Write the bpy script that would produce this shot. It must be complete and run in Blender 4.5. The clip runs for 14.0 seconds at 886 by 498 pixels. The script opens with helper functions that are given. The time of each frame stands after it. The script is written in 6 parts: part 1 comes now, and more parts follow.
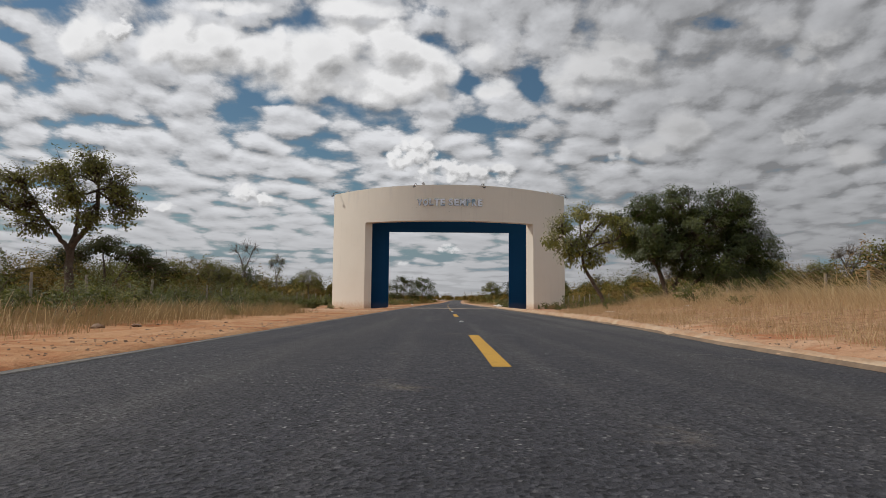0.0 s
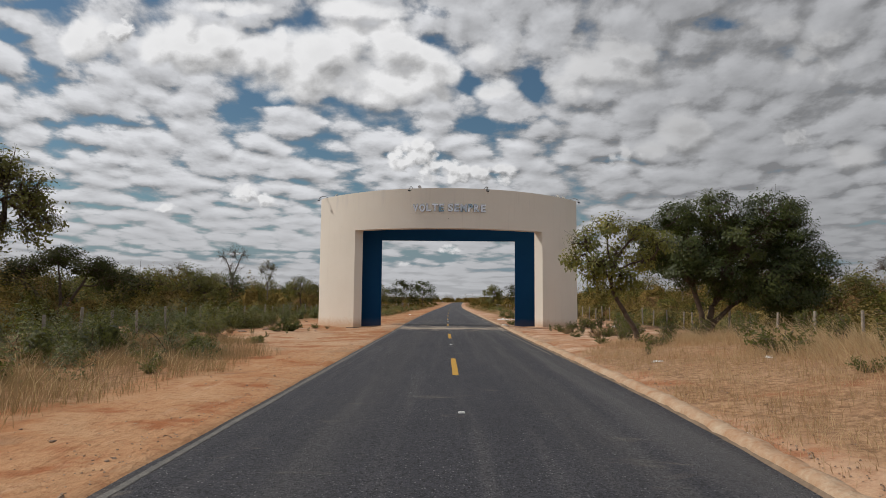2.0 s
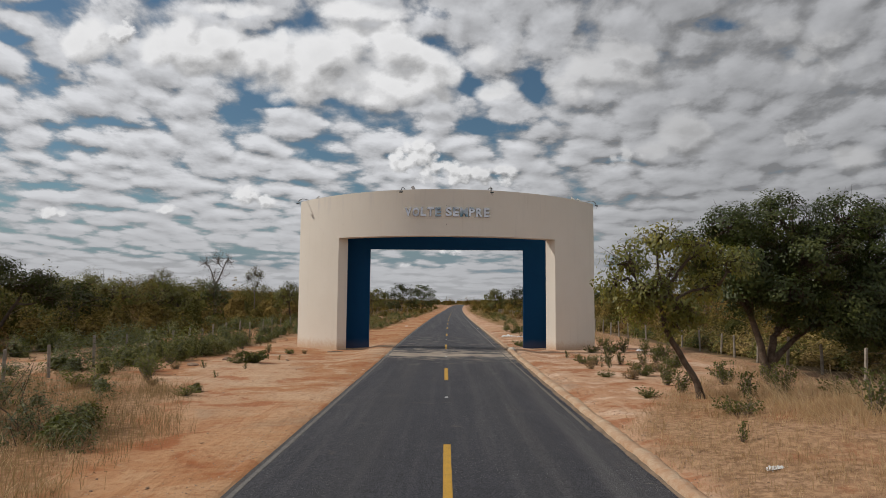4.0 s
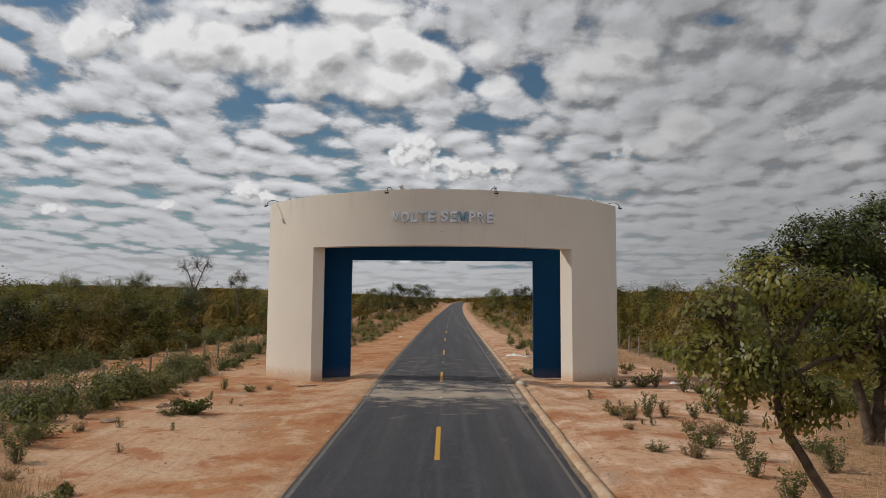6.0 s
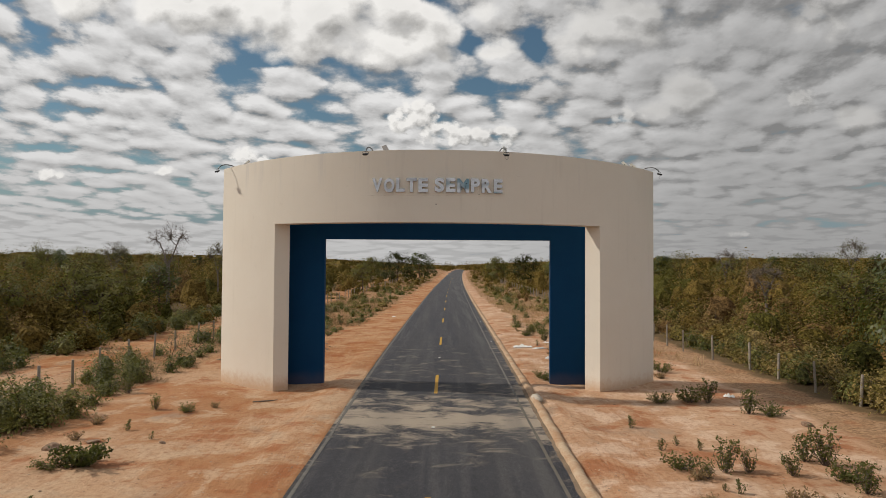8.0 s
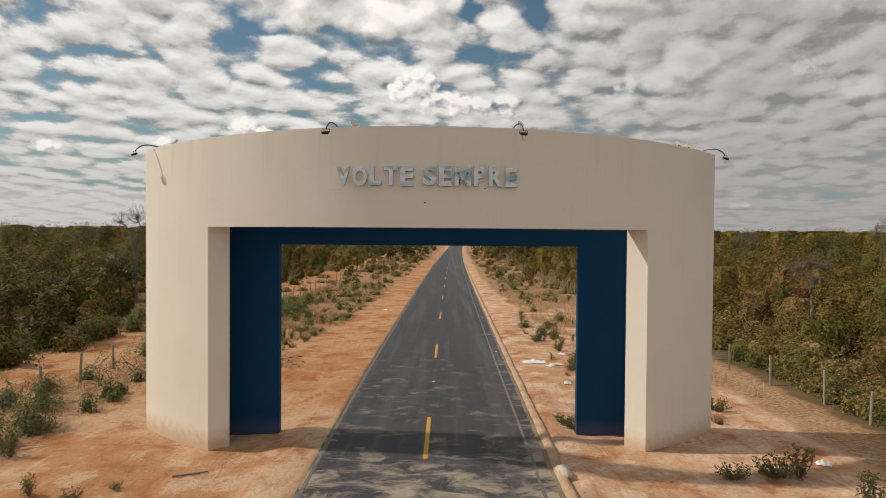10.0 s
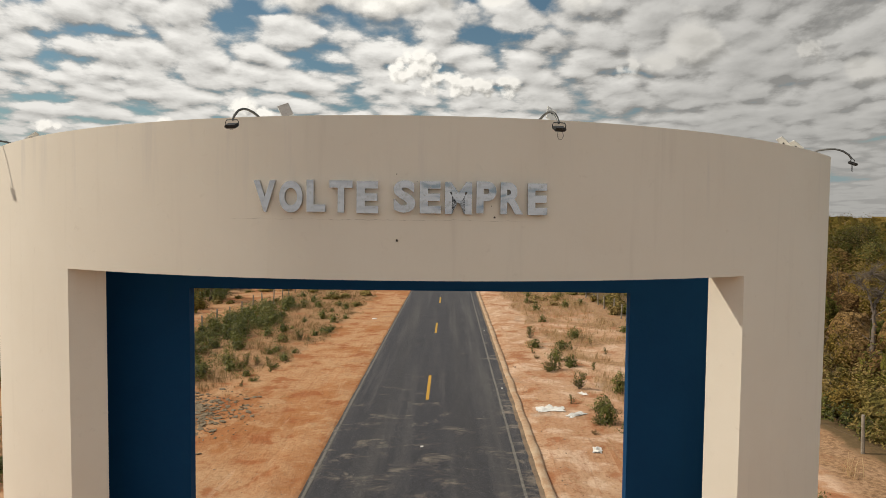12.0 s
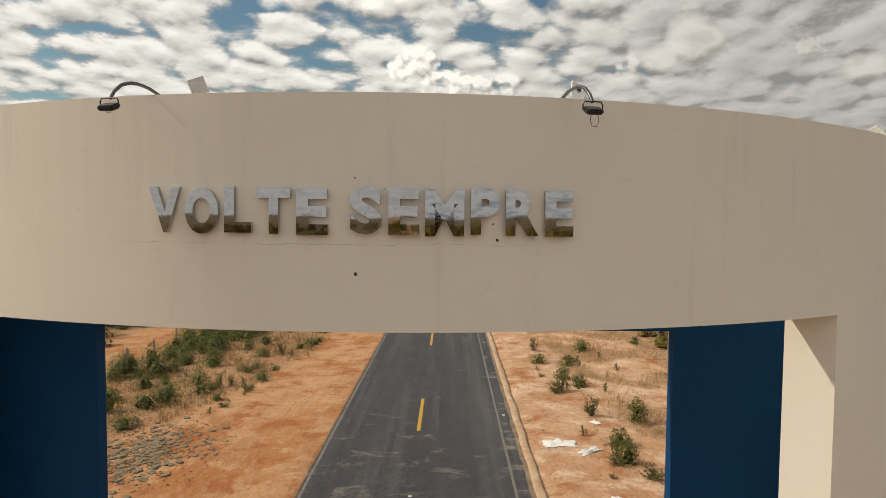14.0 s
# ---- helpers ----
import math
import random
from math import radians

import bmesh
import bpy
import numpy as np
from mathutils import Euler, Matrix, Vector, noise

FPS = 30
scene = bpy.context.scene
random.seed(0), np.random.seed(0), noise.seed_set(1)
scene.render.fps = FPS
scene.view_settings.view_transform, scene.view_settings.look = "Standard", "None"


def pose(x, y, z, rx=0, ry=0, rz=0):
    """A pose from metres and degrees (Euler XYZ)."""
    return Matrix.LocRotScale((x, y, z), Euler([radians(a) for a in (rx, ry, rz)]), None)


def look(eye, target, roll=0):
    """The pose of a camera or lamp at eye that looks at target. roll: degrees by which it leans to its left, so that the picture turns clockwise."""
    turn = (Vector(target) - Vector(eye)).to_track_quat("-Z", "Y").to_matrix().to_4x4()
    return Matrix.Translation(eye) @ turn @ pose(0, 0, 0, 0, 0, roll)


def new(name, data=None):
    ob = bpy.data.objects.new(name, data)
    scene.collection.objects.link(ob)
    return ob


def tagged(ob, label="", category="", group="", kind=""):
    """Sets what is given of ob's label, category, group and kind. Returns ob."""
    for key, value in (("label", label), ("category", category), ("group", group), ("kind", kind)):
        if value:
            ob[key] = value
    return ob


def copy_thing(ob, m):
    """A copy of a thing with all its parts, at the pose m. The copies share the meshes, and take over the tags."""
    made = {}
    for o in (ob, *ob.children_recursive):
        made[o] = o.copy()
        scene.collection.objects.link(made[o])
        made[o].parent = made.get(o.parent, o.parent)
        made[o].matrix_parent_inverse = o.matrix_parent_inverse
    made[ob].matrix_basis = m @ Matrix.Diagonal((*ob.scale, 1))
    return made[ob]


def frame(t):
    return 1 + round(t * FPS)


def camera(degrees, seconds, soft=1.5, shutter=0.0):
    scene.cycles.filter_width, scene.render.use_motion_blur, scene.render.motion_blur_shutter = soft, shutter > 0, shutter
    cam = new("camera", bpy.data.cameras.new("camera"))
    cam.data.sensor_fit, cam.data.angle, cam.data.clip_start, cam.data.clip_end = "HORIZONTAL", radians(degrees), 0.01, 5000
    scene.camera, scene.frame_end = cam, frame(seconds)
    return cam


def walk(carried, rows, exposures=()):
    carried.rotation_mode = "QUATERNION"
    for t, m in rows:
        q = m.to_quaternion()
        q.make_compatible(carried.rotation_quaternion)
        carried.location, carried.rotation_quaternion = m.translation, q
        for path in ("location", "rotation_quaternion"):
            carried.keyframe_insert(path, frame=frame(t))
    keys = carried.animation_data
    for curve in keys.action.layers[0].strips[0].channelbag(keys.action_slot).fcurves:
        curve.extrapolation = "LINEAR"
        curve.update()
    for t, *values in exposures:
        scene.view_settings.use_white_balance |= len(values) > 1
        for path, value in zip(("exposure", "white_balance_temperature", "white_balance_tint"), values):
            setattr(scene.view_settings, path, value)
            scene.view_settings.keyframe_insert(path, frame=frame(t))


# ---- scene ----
cam = camera(70.0, 14.0, soft=0.55)
PATH = [
    (0, (-0.39, -48.778, 0.424), (-0.393, -46.785, 0.591), 0.5),
    (0.5, (-0.385, -47.655, 0.654), (-0.388, -45.662, 0.822), 0.5),
    (1, (-0.36, -46.453, 0.953), (-0.364, -44.46, 1.121), 0.5),
    (1.5, (-0.31, -45.240, 1.241), (-0.315, -43.247, 1.410), 0.52),
    (2, (-0.25, -43.894, 1.52), (-0.256, -41.901, 1.689), 0.52),
    (2.5, (-0.20, -42.485, 1.755), (-0.207, -40.492, 1.925), 0.52),
    (3, (-0.150, -41.065, 1.999), (-0.158, -39.072, 2.170), 0.5),
    (5.5, (0.122, -33.788, 3.528), (0.112, -31.796, 3.702), 0.46),
    (6, (0.188, -32.25, 3.857), (0.178, -30.256, 4.016), 0.43),
    (6.5, (0.250, -30.66, 4.099), (0.239, -28.664, 4.231), 0.42),
    (7, (0.285, -29.072, 4.335), (0.275, -27.075, 4.438), 0.42),
    (7.5, (0.303, -27.451, 4.585), (0.294, -25.452, 4.658), 0.42),
    (8, (0.328, -25.864, 4.795), (0.320, -23.865, 4.847), 0.42),
    (10.5, (0.580, -17.785, 6.476), (0.572, -15.786, 6.421), 0.46),
    (11, (0.645, -16.178, 6.761), (0.637, -14.179, 6.696), 0.5),
    (11.5, (0.706, -14.615, 7.078), (0.698, -12.617, 6.998), 0.58),
    (12, (0.768, -12.980, 7.392), (0.758, -10.982, 7.296), 0.62),
    (12.5, (0.825, -11.557, 7.637), (0.814, -9.56, 7.536), 0.65),
    (13, (0.875, -10.541, 7.726), (0.864, -8.543, 7.628), 0.63),
    (13.5, (0.925, -9.997, 7.711), (0.916, -8.0, 7.612), 0.58),
    (14, (0.970, -9.774, 7.682), (0.962, -7.777, 7.579), 0.52),
]
EXPOSURES = [(0, -0.17, 6350, 10), (3, -0.20, 6350, 10), (6.5, -0.27, 6400, 10), (8, -0.10, 6650, 9), (11, 0.08, 6900, 8), (14, 0.18, 7100, 7)]
walk(cam, [(t, look(e, g, r)) for t, e, g, r in PATH], EXPOSURES)


# ---- node helpers ----
def nd(nt, kind):
    return nt.nodes.new(kind)


def put(nt, socket, value):
    """Sets a socket to a value or links it to an output."""
    if isinstance(value, bpy.types.NodeSocket):
        nt.links.new(value, socket)
    elif isinstance(value, tuple) and len(value) == 3 and socket.type == "RGBA":
        socket.default_value = (*value, 1)
    else:
        socket.default_value = value


def mth(nt, op, a, b=0.0, c=0.0, clamp=False):
    n = nd(nt, "ShaderNodeMath")
    n.operation, n.use_clamp = op, clamp
    for i, v in enumerate((a, b, c)):
        put(nt, n.inputs[i], v)
    return n.outputs[0]


def vmth(nt, op, a, b=(0, 0, 0)):
    n = nd(nt, "ShaderNodeVectorMath")
    n.operation = op
    put(nt, n.inputs[0], a)
    put(nt, n.inputs[3] if op == "SCALE" else n.inputs[1], b)
    return n.outputs["Value"] if op in ("DOT_PRODUCT", "LENGTH", "DISTANCE") else n.outputs["Vector"]


def noi(nt, vec, scale, detail=4.0, rough=0.55, dist=0.0, lac=2.0):
    n = nd(nt, "ShaderNodeTexNoise")
    put(nt, n.inputs["Vector"], vec)
    for key, v in (("Scale", scale), ("Detail", detail), ("Roughness", rough), ("Distortion", dist), ("Lacunarity", lac)):
        put(nt, n.inputs[key], v)
    return n.outputs["Fac"]


def span(nt, v, lo, hi, a=0.0, b=1.0, smooth=True):
    n = nd(nt, "ShaderNodeMapRange")
    n.interpolation_type = "SMOOTHSTEP" if smooth else "LINEAR"
    for i, x in enumerate((v, lo, hi, a, b)):
        put(nt, n.inputs[i], x)
    return n.outputs[0]


def mix(nt, fac, a, b, blend="MIX"):
    n = nd(nt, "ShaderNodeMix")
    n.data_type, n.blend_type = "RGBA", blend
    put(nt, n.inputs[0], fac)
    put(nt, n.inputs[6], a)
    put(nt, n.inputs[7], b)
    return n.outputs[2]


def stretch(nt, vec, s):
    n = nd(nt, "ShaderNodeMapping")
    put(nt, n.inputs["Vector"], vec)
    n.inputs["Scale"].default_value = s
    return n.outputs[0]


def xyz(nt, vec):
    n = nd(nt, "ShaderNodeSeparateXYZ")
    put(nt, n.inputs[0], vec)
    return n.outputs


def bump(nt, height, strength, distance):
    n = nd(nt, "ShaderNodeBump")
    n.inputs["Strength"].default_value, n.inputs["Distance"].default_value = strength, distance
    put(nt, n.inputs["Height"], height)
    return n.outputs[0]


def surface(name):
    """A new material: its tree, its Principled node and the world place of the shaded point."""
    m = bpy.data.materials.new(name)
    m.use_nodes = True
    nt = m.node_tree
    return m, nt, nt.nodes["Principled BSDF"], nd(nt, "ShaderNodeNewGeometry")


# ---- world, sun ----
SUN_EL, SUN_TURN = 41.0, 5.5  # the sun stands to the left of the road, a little behind the gate's face
SUN_WAY = Vector((-math.cos(radians(SUN_EL)) * math.cos(radians(SUN_TURN)), math.cos(radians(SUN_EL)) * math.sin(radians(SUN_TURN)), math.sin(radians(SUN_EL))))


def build_world():
    w = bpy.data.worlds.new("sky")
    w.use_nodes = True
    scene.world = w
    nt = w.node_tree
    bg = nt.nodes["Background"]
    way = nd(nt, "ShaderNodeTexCoord").outputs["Generated"]
    sky = nd(nt, "ShaderNodeTexSky")
    sky.sky_type, sky.sun_disc, sky.sun_elevation, sky.sun_rotation = "NISHITA", False, radians(SUN_EL), radians(-90 + SUN_TURN)
    sky.dust_density, sky.air_density = 0.4, 1.3
    put(nt, sky.inputs[0], way)
    blue = mix(nt, 1.0, sky.outputs[0], (0.042, 0.052, 0.056), "MULTIPLY")
    x, y, z = xyz(nt, way)
    up = mth(nt, "MAXIMUM", z, 0.0)
    blue = mix(nt, span(nt, z, 0.16, 0.0), blue, (0.21, 0.275, 0.345))
    # the cloud sheet lies flat overhead: its pattern shrinks towards the horizon
    ahead = mth(nt, "ABSOLUTE", y)
    flat = nd(nt, "ShaderNodeCombineXYZ")
    put(nt, flat.inputs[0], mth(nt, "DIVIDE", mth(nt, "MULTIPLY", x, 1.75), mth(nt, "ADD", mth(nt, "ADD", up, 0.05), mth(nt, "MULTIPLY", ahead, 0.32))))
    put(nt, flat.inputs[1], mth(nt, "DIVIDE", mth(nt, "MULTIPLY", ahead, 0.95), mth(nt, "ADD", mth(nt, "ADD", up, 0.02), mth(nt, "MULTIPLY", ahead, 0.13))))
    p = flat.outputs[0]
    # heaped clouds and gaps: bearing (x/y), height (z/y), half widths, weight
    depth = mth(nt, "MAXIMUM", y, 0.05)
    ax, az = mth(nt, "DIVIDE", x, depth), mth(nt, "DIVIDE", z, depth)
    face = nd(nt, "ShaderNodeCombineXYZ")
    put(nt, face.inputs[0], ax)
    put(nt, face.inputs[1], mth(nt, "MULTIPLY", az, 1.25))
    q = face.outputs[0]
    front = span(nt, y, 0.1, 0.4)
    def lumps(at, scale, seed):
        """Rounded heads of cloud: cells pushed about by noise."""
        push = noi(nt, vmth(nt, "ADD", at, seed), scale * 0.9, 4.0, 0.6)
        v = nd(nt, "ShaderNodeTexVoronoi")
        v.feature = "SMOOTH_F1"
        v.inputs["Scale"].default_value, v.inputs["Smoothness"].default_value = scale, 0.35
        put(nt, v.inputs["Vector"], vmth(nt, "ADD", at, vmth(nt, "SCALE", (0.55, 0.8, 0.0), mth(nt, "MULTIPLY", mth(nt, "SUBTRACT", push, 0.5), 1.5 / scale))))
        return mth(nt, "SUBTRACT", 1.0, v.outputs["Distance"])

    ragged = noi(nt, vmth(nt, "ADD", q, (3.7, 1.1, 0)), 11.0, 8.0, 0.62, 0.2)
    gap = 0.0
    for cx, cz, rx, rz, k in HEAPS:
        if k < 0:
            u = mth(nt, "DIVIDE", mth(nt, "SUBTRACT", ax, cx), rx)
            v = mth(nt, "DIVIDE", mth(nt, "SUBTRACT", az, cz), rz)
            r = mth(nt, "SQRT", mth(nt, "ADD", mth(nt, "MULTIPLY", u, u), mth(nt, "MULTIPLY", v, v)))
            r = mth(nt, "ADD", r, mth(nt, "MULTIPLY", mth(nt, "SUBTRACT", ragged, 0.5), 3.0))
            gap = mth(nt, "MAXIMUM", gap, mth(nt, "MULTIPLY", span(nt, r, 1.5, 0.2), -k))
    gap = mth(nt, "MULTIPLY", gap, front)

    def heaps(du, dv, small):
        """How deep the heaped clouds are towards a place moved by du, dv: rounded masses with billows on them."""
        ux, uz = mth(nt, "ADD", ax, du), mth(nt, "ADD", az, dv)
        at = vmth(nt, "ADD", q, (du, dv * 1.25, 0))
        deep = -1.0
        for cx, cz, rx, rz, k in HEAPS:
            if k > 0 and (rx < 0.042) == small:
                u = mth(nt, "MULTIPLY", mth(nt, "SUBTRACT", ux, cx), 1 / rx)
                v = mth(nt, "MULTIPLY", mth(nt, "SUBTRACT", uz, cz), 1 / rz)
                r2 = mth(nt, "ADD", mth(nt, "MULTIPLY", u, u), mth(nt, "MULTIPLY", v, v))
                deep = mth(nt, "SMOOTH_MAX", deep, mth(nt, "SUBTRACT", k, r2), 0.25)
        deep = mth(nt, "MAXIMUM", deep, -1.2)
        s1, s2 = (34.0, 62.0) if small else (9.5, 22.0)
        rough = mth(nt, "ADD", mth(nt, "MULTIPLY", mth(nt, "SUBTRACT", noi(nt, at, s1, 9.0, 0.62, 0.15), 0.5), 2.2 if small else 1.7), mth(nt, "MULTIPLY", mth(nt, "SUBTRACT", lumps(at, s2, (1.3, 2.1, 0)), 0.62), 0.85))
        return mth(nt, "ADD", deep, rough)
    big0, big1 = heaps(0.0, 0.0, False), heaps(-0.016, 0.026, False)
    low0, low1 = heaps(0.0, 0.0, True), heaps(-0.006, 0.010, True)

    def sheet(at):
        big = noi(nt, at, 1.0, 2.0, 0.5)
        cell = lumps(at, 6.4, (7.7, 3.1, 0))
        mid = noi(nt, at, 5.2, 9.0, 0.58, 0.1)
        return mth(nt, "ADD", mth(nt, "ADD", mth(nt, "MULTIPLY", big, 0.26), mth(nt, "MULTIPLY", cell, 0.40)), mth(nt, "MULTIPLY", mid, 0.52))
    d0 = sheet(p)
    d1 = sheet(vmth(nt, "ADD", vmth(nt, "SCALE", p, 0.968), (-0.02, 0, 0)))
    d = mth(nt, "SUBTRACT", d0, mth(nt, "MULTIPLY", gap, 0.13))
    low_band = mth(nt, "MULTIPLY", span(nt, mth(nt, "ADD", z, mth(nt, "MULTIPLY", ax, 0.025)), 0.058, 0.036), 0.20)
    cover = span(nt, mth(nt, "ADD", mth(nt, "ADD", d, low_band), mth(nt, "MULTIPLY", mth(nt, "MULTIPLY", span(nt, ax, 0.0, 0.45), front), 0.10)), 0.408, 0.575)
    # bright on the upper rims, grey where the sheet is thick; duller towards the right
    dull = mth(nt, "MULTIPLY", span(nt, ax, -0.10, 0.50), front)
    rim = mth(nt, "MULTIPLY", mth(nt, "MULTIPLY", mth(nt, "SUBTRACT", d0, d1), mth(nt, "MULTIPLY", mth(nt, "SUBTRACT", 1.35, mth(nt, "MULTIPLY", span(nt, z, 0.22, 0.02), 1.08)), mth(nt, "SUBTRACT", 1.0, mth(nt, "MULTIPLY", dull, 0.45)))), 1.0)
    thick = span(nt, d0, 0.64, 0.84)
    body = span(nt, d, 0.46, 0.60)
    lum = mth(nt, "ADD", mth(nt, "SUBTRACT", mth(nt, "ADD", 0.44, mth(nt, "MULTIPLY", body, 0.20)), mth(nt, "MULTIPLY", thick, 0.12)), rim)
    lum = mth(nt, "MULTIPLY", lum, mth(nt, "SUBTRACT", 1.0, mth(nt, "MULTIPLY", dull, 0.34)))
    haze = span(nt, z, 0.22, 0.01)
    lum = mth(nt, "MINIMUM", mth(nt, "MAXIMUM", lum, 0.24), 0.82)
    lum = mth(nt, "ADD", mth(nt, "MULTIPLY", lum, mth(nt, "SUBTRACT", 1.0, mth(nt, "MULTIPLY", haze, 0.60))), mth(nt, "MULTIPLY", haze, mth(nt, "SUBTRACT", 0.30, mth(nt, "MULTIPLY", dull, 0.10))))
    col = mix(nt, cover, blue, mix(nt, lum, (0.0, 0.0, 0.0), (0.985, 0.985, 1.0)))
    # sunlit from the upper left, grey on the lower right and under the bellies
    for deep, moved in ((big0, big1), (low0, low1)):
        relief = mth(nt, "MINIMUM", mth(nt, "MAXIMUM", mth(nt, "MULTIPLY", mth(nt, "SUBTRACT", deep, moved), 0.62), -0.40), 0.16)
        belly = mth(nt, "MULTIPLY", span(nt, deep, 0.4, 1.5), 0.10)
        puff = mth(nt, "SUBTRACT", mth(nt, "ADD", mth(nt, "SUBTRACT", 0.78, mth(nt, "MULTIPLY", dull, 0.33)), relief), belly)
        puff = mth(nt, "MINIMUM", mth(nt, "MAXIMUM", puff, 0.28), 0.95)
        puff = mth(nt, "ADD", mth(nt, "MULTIPLY", puff, mth(nt, "SUBTRACT", 1.0, mth(nt, "MULTIPLY", haze, 0.22))), mth(nt, "MULTIPLY", haze, 0.10))
        heap = mth(nt, "MULTIPLY", span(nt, deep, -0.10, 0.60), mth(nt, "MULTIPLY", front, mth(nt, "SUBTRACT", 1.0, mth(nt, "MULTIPLY", dull, 0.38))), clamp=True)
        col = mix(nt, heap, col, mix(nt, puff, (0.0, 0.0, 0.0), (1.0, 0.985, 0.97)))
    put(nt, bg.inputs["Color"], col)
    bg.inputs["Strength"].default_value = 1.0


def bearing(px, py, pitch=4.8):
    """Bearing and height, as tangents, of a place in a view 1568 wide that is tilted up by pitch."""
    f = 784 / math.tan(radians(35))
    u, v = (px - 784) / f, (441 - py) / f
    c, s = math.cos(radians(pitch)), math.sin(radians(pitch))
    return u / (c - v * s), (v * c + s) / (c - v * s)


# the large heaped clouds and the wide gaps of the sky
HEAPS = []
for px, py, wx, wy, k in (
        (150, 78, 70, 52, 1.0), (205, 60, 40, 34, 0.8), (300, 75, 72, 60, 1.0), (370, 92, 80, 62, 1.0), (470, 105, 70, 60, 0.9), (570, 95, 110, 75, 1.1), (520, 135, 110, 60, 0.9), (690, 90, 70, 60, 1.0), (755, 125, 66, 60, 1.0), (660, 150, 110, 60, 0.8),
        (1075, 115, 110, 72, 0.8), (1010, 150, 70, 40, 0.6), (870, 90, 60, 50, 0.6), (870, 160, 60, 34, 0.6),
        (735, 268, 44, 30, 1.0), (705, 285, 36, 24, 0.9), (762, 300, 46, 26, 0.8), (805, 304, 30, 24, 1.0), (845, 306, 26, 22, 0.9), (888, 306, 30, 22, 0.9), (1205, 230, 72, 60, 0.9), (1150, 262, 60, 36, 0.7), (1100, 275, 40, 26, 0.6), (430, 345, 26, 20, 1.0), (465, 358, 26, 16, 0.9),
        (1505, 272, 70, 34, 0.8), (620, 18, 110, 30, 0.8), (400, 14, 110, 22, 0.7), (1405, 243, 32, 28, 0.8), (795, 440, 30, 12, 0.6), (710, 467, 18, 8, 0.5), (1300, 475, 26, 10, 0.6), (80, 380, 46, 16, 0.6), (290, 372, 26, 12, 0.7), (1420, 80, 170, 110, 0.35),
        (765, 22, 38, 16, -1.2), (880, 218, 100, 13, -1.2), (825, 148, 22, 20, -1.0), (938, 150, 16, 26, -1.0), (470, 180, 55, 14, -1.1), (1265, 38, 60, 18, -1.2),
        (60, 120, 60, 14, -0.9), (560, 275, 55, 8, -0.8), (800, 455, 1100, 14, -0.9), (30, 70, 60, 14, -0.9), (1450, 235, 26, 10, -0.9), (640, 55, 12, 30, -0.7), (60, 12, 60, 10, -0.9), (230, 215, 70, 9, -0.7)):
    cx, cz = bearing(px, py)
    HEAPS.append((cx, cz, wx / 1120, wy / 1120, k))
build_world()

sun = new("sun", bpy.data.lights.new("sun", "SUN"))
sun.data.energy, sun.data.angle, sun.data.color = 3.1, radians(1.5), (1.0, 0.93, 0.82)
sun.matrix_world = look(SUN_WAY * 60, (0, 0, 0))


